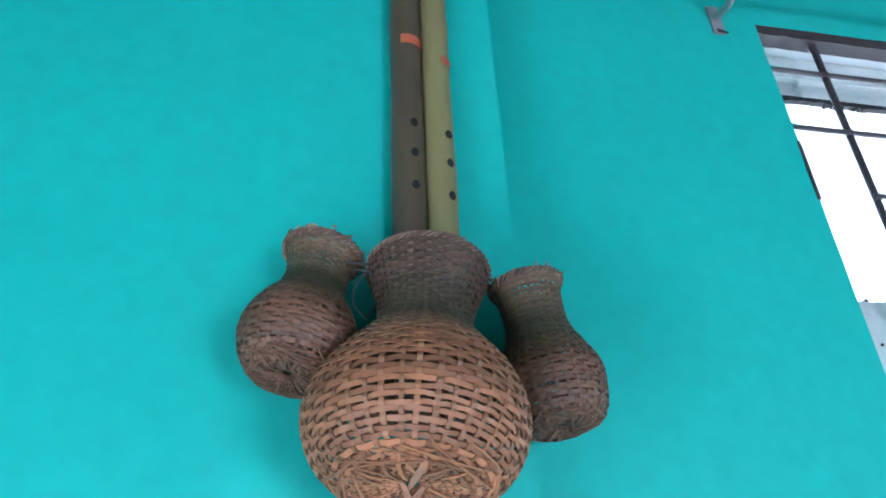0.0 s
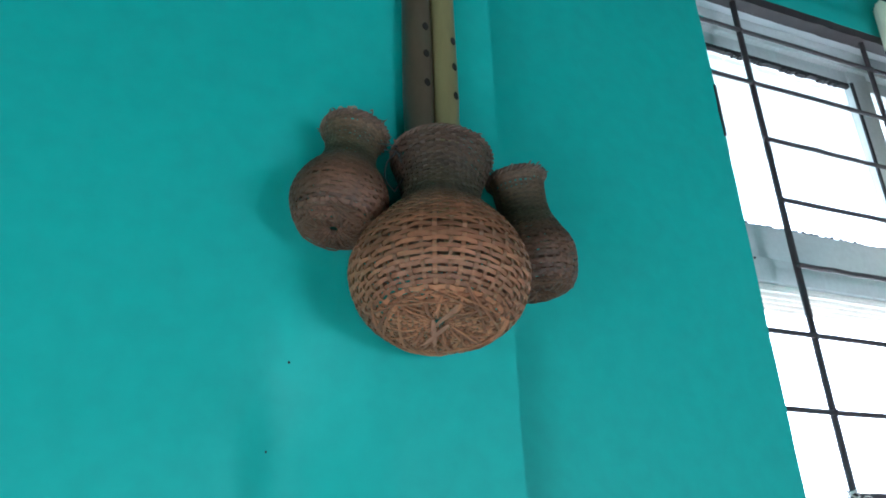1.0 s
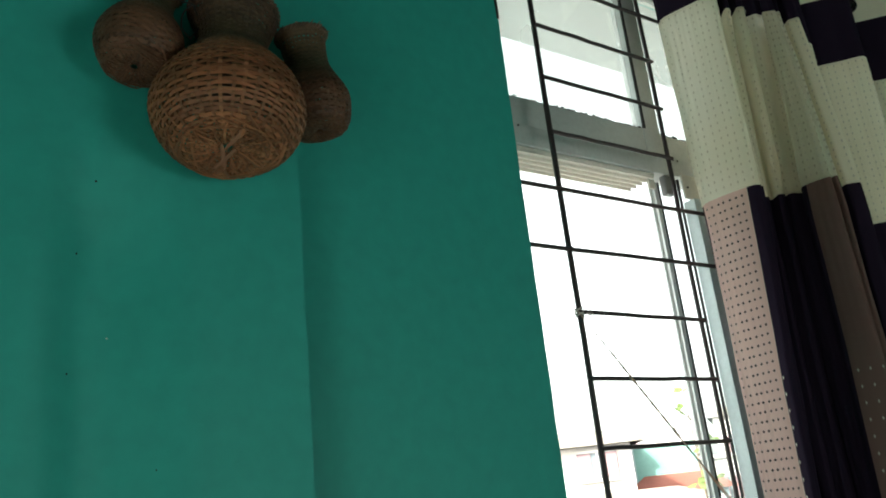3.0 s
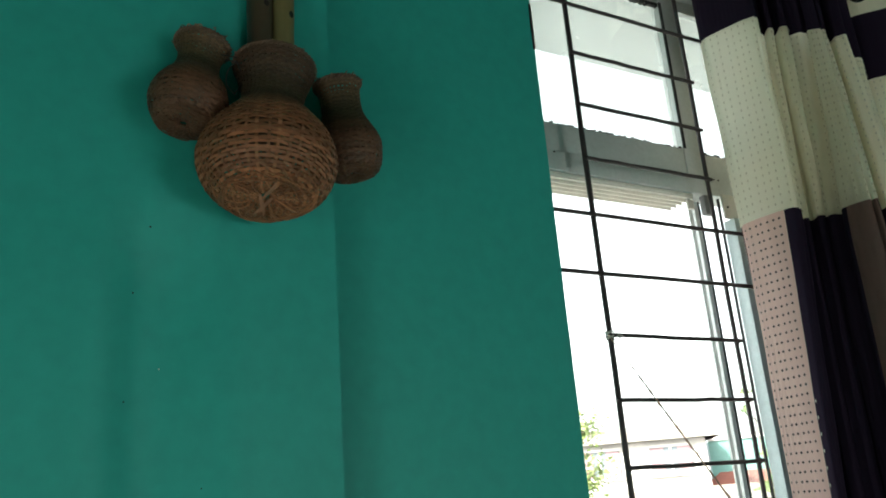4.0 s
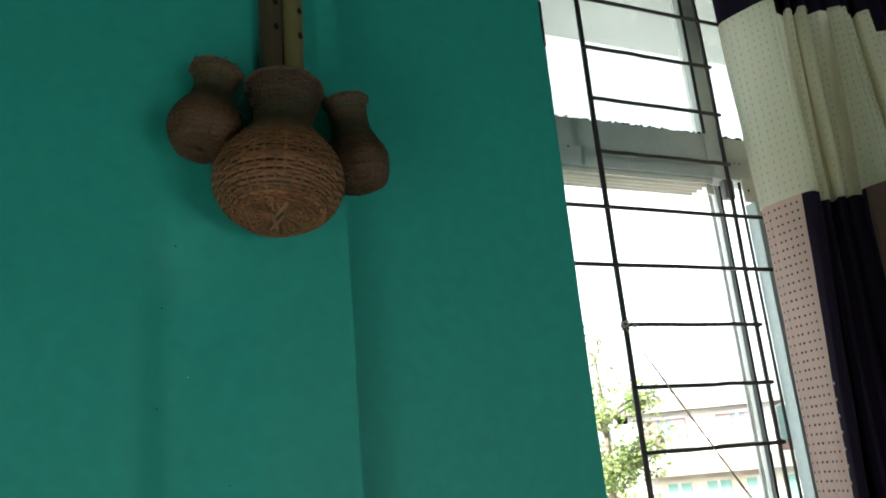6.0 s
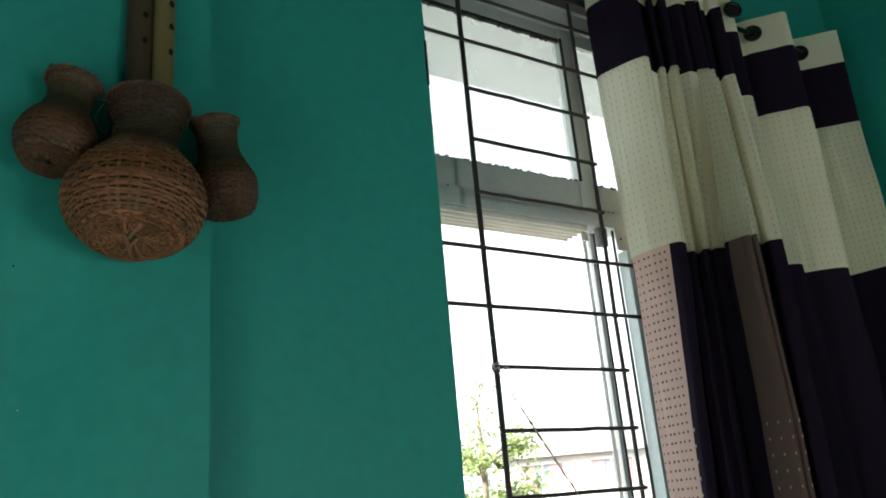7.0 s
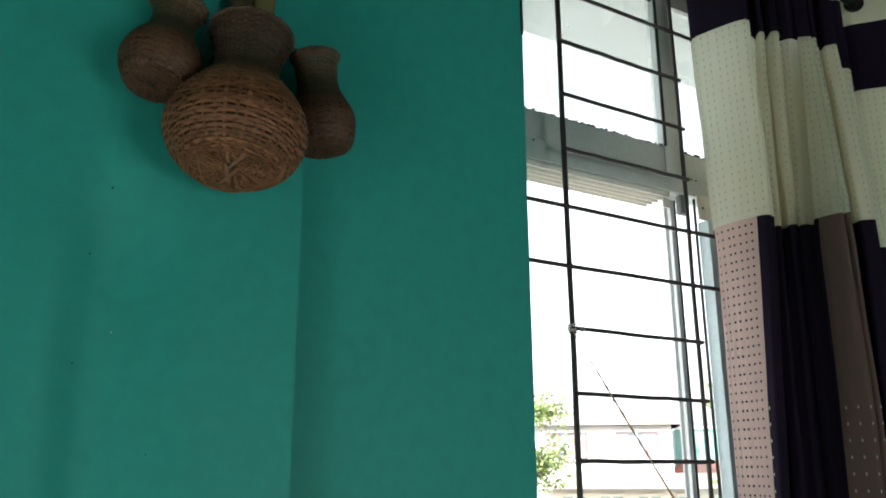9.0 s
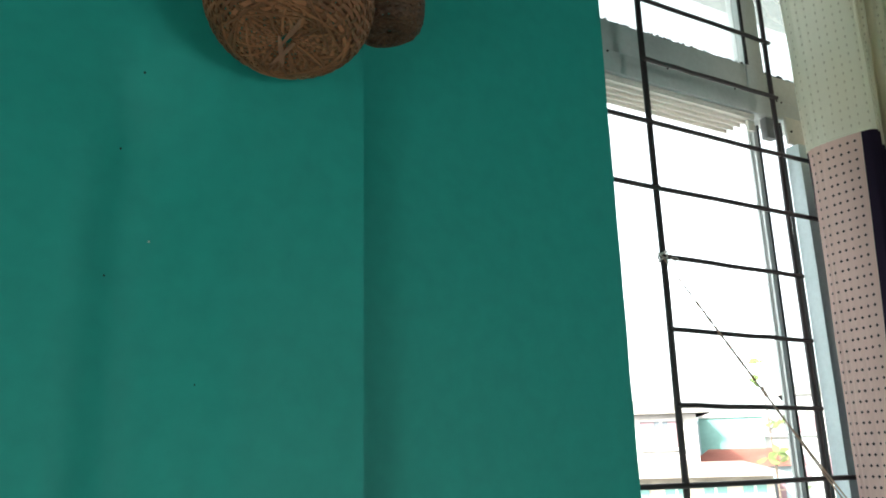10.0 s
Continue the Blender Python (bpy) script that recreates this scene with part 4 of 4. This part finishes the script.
for k, (u0, v0, nx, ny) in enumerate(((1.578, 0.85, -1, -0.1), (1.70, 0.79, -0.6, -0.8), (1.83, 0.755, -0.6, -0.8), (1.95, 0.735, -0.6, -0.8), (2.15, 0.795, -0.5, -0.85),
                                  (2.362, 0.858, -0.8, -0.6), (2.672, 0.868, -0.8, -0.6))):
    bm = bmesh.new()
    lathe(bm, [(0.022 + 0.006 * (1 + math.cos(t)), 0.005 * math.sin(t)) for t in np.linspace(0, 2 * math.pi, 13)[:-1]], 28, True)
    q = Vector((nx, ny, 0)).to_track_quat("Z", "Y").to_matrix().to_4x4()
    g = thing("curtain_ring", "black plastic eyelet ring in the curtain header", "curtain ring", group="eyelets of the curtain", m=Matrix.Translation((u0 + nx * 0.026, v0 + ny * 0.026, RODZ)) @ q)
    # near-black disc fills the eyelet in place of shade
    bm2 = bmesh.new()
    bmesh.ops.create_cone(bm2, cap_ends=True, segments=24, radius1=0.0235, radius2=0.0235, depth=0.004)
    part("hole", bm2, M_HOLE, g, "dark disc for the shade in the eyelet hole")
    part("ring", bm, M_GROMMET, g)

# ---- clothes on a rail in the corner ----
RX = 2.98
rack = thing("clothes_rail", "low wooden clothes rail standing along the wall", "clothes rail", (RX, 0.90, 0), m=pose(RX, 0.92, 0, 0, 0, -90))
part("rail", tube(bmesh.new(), [(0, 0, 1.112), (1.3, 0, 1.112)], 0.014, 10), M_WOOD, rack)
for x in (0.02, 1.28):
    part("post", tube(bmesh.new(), [(x, 0, 0), (x, 0, 1.125)], 0.014, 10), M_WOOD, rack)
    part("foot", B(x - 0.02, x + 0.02, -0.18, 0.1, 0, 0.03, bevel=0.004), M_WOOD, rack)


def draped(label, x0, x1, zt0, zt1, drop, seed, puff, ribs):
    """A cloth folded over the rail."""
    d = thing("draped_cloth", label, "cloth", group="cloths on the rail", m=pose(RX, 0.92 - x0, 1.14, 0, 0, -90))
    bm = bmesh.new()
    nx, nu = 150, 50
    g = []
    for i in range(nx + 1):
        fx = i / nx
        row = []
        for k in range(nu + 1):
            u = (k / nu - 0.5) * 2
            zt = zt0 + (zt1 - zt0) * fx
            au = abs(u)
            crease = (1 - abs(math.sin(fx * 11 + 1.9 * au * math.sin(fx * 7 + seed) + seed))) ** 3 + 0.7 * (1 - abs(math.sin(fx * 19 - 2.6 * au + seed * 2))) ** 4
            layers = ribs * (1 - abs(math.sin(fx * 75 + 2.0 * au))) ** 0.6 * (1 - smooth(0.1, 0.2, fx))
            fold = 0.75 * puff * crease * min(1, au * 4) + puff * 0.7 * noise.noise((fx * (x1 - x0) * 9 + seed, au * 0.8, seed)) + layers
            if abs(u) < 0.16:
                th = u / 0.16 * math.pi / 2
                y, z = 0.03 * math.sin(th), zt - 1.14 - 0.03 + 0.03 * math.cos(th)
                w = 0.4
            else:
                y, z = math.copysign(0.03 + 0.03 * (abs(u) - 0.16), u), zt - 1.14 - 0.03 - (abs(u) - 0.16) / 0.84 * drop * (1 + 0.08 * math.sin(fx * 5 + seed))
                w = min(1.0, 0.4 + (abs(u) - 0.16) * 2.5)
            row.append(bm.verts.new((fx * (x1 - x0) + 0.01 * noise.noise((u * 3, fx * 4, seed)), y + math.copysign(abs(fold), u) * w if abs(u) > 0.1 else y, z + 0.25 * abs(fold))))
        g.append(row)
    for i in range(nx):
        for k in range(nu):
            bm.faces.new((g[i][k], g[i + 1][k], g[i + 1][k + 1], g[i][k + 1]))
    bmesh.ops.solidify(bm, geom=bm.faces[:], thickness=0.004)
    part("cloth", bm, M_CLOTH, d, angle=80)


draped("pale bluish white cotton cloth draped over the rail", 0.01, 0.34, 1.165, 1.185, 0.5, 2.0, 0.085, 0.0)
draped("thick white towel folded over the rail", 0.33, 0.9, 1.198, 1.21, 0.62, 9.0, 0.026, 0.01)

# ---- outside ----
g_bm = bmesh.new()
bmesh.ops.create_grid(g_bm, x_segments=40, y_segments=40, size=400)
for v in g_bm.verts:
    v.co.z = -3.4 + 0.15 * noise.noise(v.co * 0.03)
setting("ground", g_bm, M_GROUND, "dusty pale ground outside reaching the horizon", "ground")


def house(label, x, y, turn, w, d, z1, mat, roof_mat, floors, overhang=0.5, pitch=0.5, roof_t=0.15, curtains=True, arch=False):
    """A town house: walls, roof slab or tin roof, windows with frames, panes and hanging curtains."""
    h = thing("house", label, "house", m=pose(x, y, -3.4, 0, 0, turn))
    H = z1 + 3.4
    part("wall", B(-w / 2, w / 2, 0, d, 0, H), mat, h)
    bm = bmesh.new()
    if pitch:
        vs = [bm.verts.new(p) for p in ((-w / 2 - overhang, -overhang, H), (w / 2 + overhang, -overhang, H), (w / 2 + overhang, d + overhang, H), (-w / 2 - overhang, d + overhang, H),
                                        (-w / 2 + 0.6, d / 2, H + pitch), (w / 2 - 0.6, d / 2, H + pitch))]
        for f in ((0, 1, 5, 4), (1, 2, 5), (2, 3, 4, 5), (3, 0, 4), (3, 2, 1, 0)):
            bm.faces.new([vs[k] for k in f])
        bmesh.ops.solidify(bm, geom=bm.faces[:], thickness=0.06)
    else:
        box(bm, -w / 2 - overhang, w / 2 + overhang, -overhang, d, H, H + roof_t)
    part("roof", bm, roof_mat, h, smooth=False)
    for zf, n, ww, hh in floors:
        for k in range(n):
            cx = -w / 2 + w * (k + 0.5) / n
            z0 = zf + 3.4
            wd = part("window", B(cx - ww / 2, cx + ww / 2, -0.06, 0.04, z0, z0 + hh), M_DARKPANE if not arch else M_HOUSE3, h)
            part("frame", B(cx - ww / 2 - 0.06, cx + ww / 2 + 0.06, -0.1, -0.02, z0 + hh, z0 + hh + 0.1), mat, wd)
            part("sill", B(cx - ww / 2 - 0.1, cx + ww / 2 + 0.1, -0.16, -0.02, z0 - 0.1, z0), mat, wd)
            if curtains:
                for s_ in (-1, 1):
                    part("curtain", B(cx + s_ * ww * 0.33 - ww * 0.16, cx + s_ * ww * 0.33 + ww * 0.16, -0.09, -0.062, z0 + 0.03, z0 + hh - 0.02), M_CURTAIN_OUT, wd, "maroon curtain")
            part("mullion", B(cx - 0.04, cx + 0.04, -0.1, -0.062, z0, z0 + hh), M_HOUSE, wd)
    return h


house("white two-storey house with maroon curtains and a tiled lean-to", 21.0, 23.0, -38, 5.2, 6, 2.85, M_HOUSE, M_ROOF, [(1.65, 2, 1.5, 0.95), (-1.3, 3, 1.0, 1.3)], 0.5, 0.75)
house("cream house with a low sheet roof and green arches", 20.9, 20.6, -38, 6.4, 3.0, 0.62, M_HOUSE2, M_ROOF, [(-0.75, 5, 0.75, 1.1)], 0.7, 0.5, curtains=False, arch=True)
house("pale blue flat-roofed building with a water tank", 24.4, 24.6, -42, 3.0, 5, 3.1, M_HOUSE4, M_HOUSE, [(1.2, 1, 1.2, 1.2)], 0.15, 0)
house("teal walled house beside a red tin roof", 27.2, 24.0, -46, 3.4, 5, 2.9, M_HOUSE3, M_HOUSE, [(0.2, 2, 0.9, 1.0)], 0.1, 0)
house("low house under a red tin roof", 25.6, 21.6, -46, 3.6, 3.0, 0.9, M_HOUSE4, M_REDROOF, [(-0.8, 2, 0.9, 1.1)], 0.4, 0.7)
house("distant white apartment block", 33, 44, -36, 16, 10, 4.2, M_HOUSE, M_HOUSE, [(2.2, 6, 1.4, 1.2), (-0.6, 6, 1.4, 1.2)], 0.3, 0, curtains=False)

# made-up pale houses that brighten the dark horizon behind the right pane
house("added pale flat-roofed house covering the dark horizon", 34.0, 25.5, -52, 5.0, 6, 2.2, M_HOUSE, M_HOUSE, [(0.3, 3, 0.9, 1.0)], 0.2, 0)
house("added whitewashed block covering the dark horizon", 41.0, 27.5, -55, 6.0, 6, 4.6, M_HOUSE, M_ROOF, [(2.4, 3, 1.0, 1.1), (-0.2, 3, 1.0, 1.1)], 0.3, 0.8)
house("added pale blue house covering the dark horizon", 52.0, 30.0, -58, 9.0, 7, 5.2, M_HOUSE4, M_HOUSE, [(2.6, 4, 1.2, 1.2)], 0.3, 0)


def tree(label, x, y, z0, height, spread, seed, clumps):
    """A tapered trunk with limbs and a loose crown of single leaves."""
    rnd = random.Random(seed)
    t = thing("tree", label, "tree", (x, y, z0))
    bm = bmesh.new()
    tube(bm, [(0, 0, 0), (0.05, 0.02, height * 0.25), (-0.04, 0.05, height * 0.5), (0.03, 0, height * 0.75), (0, 0, height * 0.97)], [0.14, 0.12, 0.09, 0.05, 0.015], 9)
    tips = []
    for k in range(16):
        a_ = rnd.uniform(0, 6.283)
        zb = height * rnd.uniform(0.38, 0.88)
        L = spread * rnd.uniform(0.5, 1.05) * (1.15 - 0.5 * zb / height)
        p0 = Vector((0, 0, zb))
        p1 = p0 + Vector((math.cos(a_) * L * 0.5, math.sin(a_) * L * 0.5, L * 0.3))
        p2 = p0 + Vector((math.cos(a_) * L, math.sin(a_) * L, L * 0.45))
        tube(bm, [p0, p1, p2], [0.035, 0.022, 0.008], 6)
        tips += [p1.lerp(p2, f) for f in (0.1, 0.5, 0.9, 1.1)]
    tips += [Vector((0, 0, height * f)) for f in (0.8, 0.88, 0.95, 1.0)]
    part("trunk", bm, M_BARK, t)
    V, F = [], []
    for c in tips:
        for _ in range(clumps):
            p = c + Vector([rnd.gauss(0, 0.16) for _ in range(3)])
            d = Vector([rnd.uniform(-1, 1) for _ in range(3)]).normalized()
            s_ = d.orthogonal().normalized()
            L, W = rnd.uniform(0.07, 0.13), rnd.uniform(0.025, 0.05)
            nrm = d.cross(s_) * 0.012
            b0 = len(V)
            V += [p, p + d * L * 0.5 + s_ * W + nrm, p + d * L, p + d * L * 0.5 - s_ * W + nrm]
            F += [(b0, b0 + 1, b0 + 2), (b0, b0 + 2, b0 + 3)]
    me = bpy.data.meshes.new("crown")
    me.from_pydata([tuple(v) for v in V], [], F)
    me.materials.append(M_LEAF)
    c = new("crown", me)
    c.parent = t
    return t


tree("slender tree with a thin light green crown", 8.85, 12.0, -3.4, 6.8, 1.15, 4, 60)
tree("small leafy garden tree", 11.6, 15.5, -3.4, 5.0, 0.9, 11, 45)


def sapling(label, x, y, z0, height, seed):
    """A thin bare stem with a few leaves near the top."""
    rnd = random.Random(seed)
    t = thing("sapling", label, "sapling", (x, y, z0))
    bm = bmesh.new()
    tube(bm, [(0.25, -0.1, 0), (0.15, 0, height * 0.5), (0.05, 0, height * 0.8), (0, 0, height)], [0.02, 0.015, 0.009, 0.003], 7)
    tips = [Vector((0, 0, height))]
    for k in range(7):
        zb = height * rnd.uniform(0.8, 0.98)
        a_ = rnd.uniform(0, 6.28)
        p1 = Vector((0.05 + 0.15 * math.cos(a_), 0.15 * math.sin(a_), zb + rnd.uniform(-0.05, 0.2)))
        tube(bm, [(0.04, 0, zb), p1], [0.006, 0.002], 5)
        tips.append(p1)
    part("stem", bm, M_BARK, t)
    for p in tips:
        for k in range(4):
            d = Vector((rnd.uniform(-1, 1), rnd.uniform(-1, 1), rnd.uniform(-0.8, 0.3))).normalized()
            s_ = d.orthogonal().normalized()
            bm = bmesh.new()
            vs = [bm.verts.new(p + d * (0.1 * a_) + s_ * (0.03 * b_) + d.cross(s_) * c_) for a_, b_, c_ in ((0, 0, 0), (0.4, 1, 0.008), (0.75, 0.7, 0.008), (1, 0, 0), (0.75, -0.7, 0.008), (0.4, -1, 0.008))]
            bm.faces.new((vs[0], vs[1], vs[2], vs[3]))
            bm.faces.new((vs[0], vs[3], vs[4], vs[5]))
            part("leaf", bm, M_LEAF, t)


sapling("thin bare sapling with a few leaves outside the window", 5.5, 4.3, -3.4, 5.3, 3)

# ---- specks in the wall paint ----
for k, (x, z, r) in enumerate(((-0.053, 1.419, 0.0018), (-0.08, 1.678, 0.0022), (-0.09, 1.764, 0.0024), (-0.112, 1.36, 0.002), (-0.104, 1.554, 0.0022), (0.02, 1.21, 0.0015))):
    bm = bmesh.new()
    bmesh.ops.create_icosphere(bm, subdivisions=1, radius=r)
    for v in bm.verts:
        v.co.y *= 0.4
        v.co *= 1 + 0.3 * noise.noise(v.co * 900 + Vector((k, 0, 0)))
    ob = new("paint_speck", finish("paint_speck", bm, M_HOLE if k else M_PUTTY))
    ob.location = (x, side_front(x, z), z)
    tagged(ob, "tiny dark speck in the teal wall paint" if k else "tiny pale chip in the teal wall paint", "paint speck", "specks on the wall")
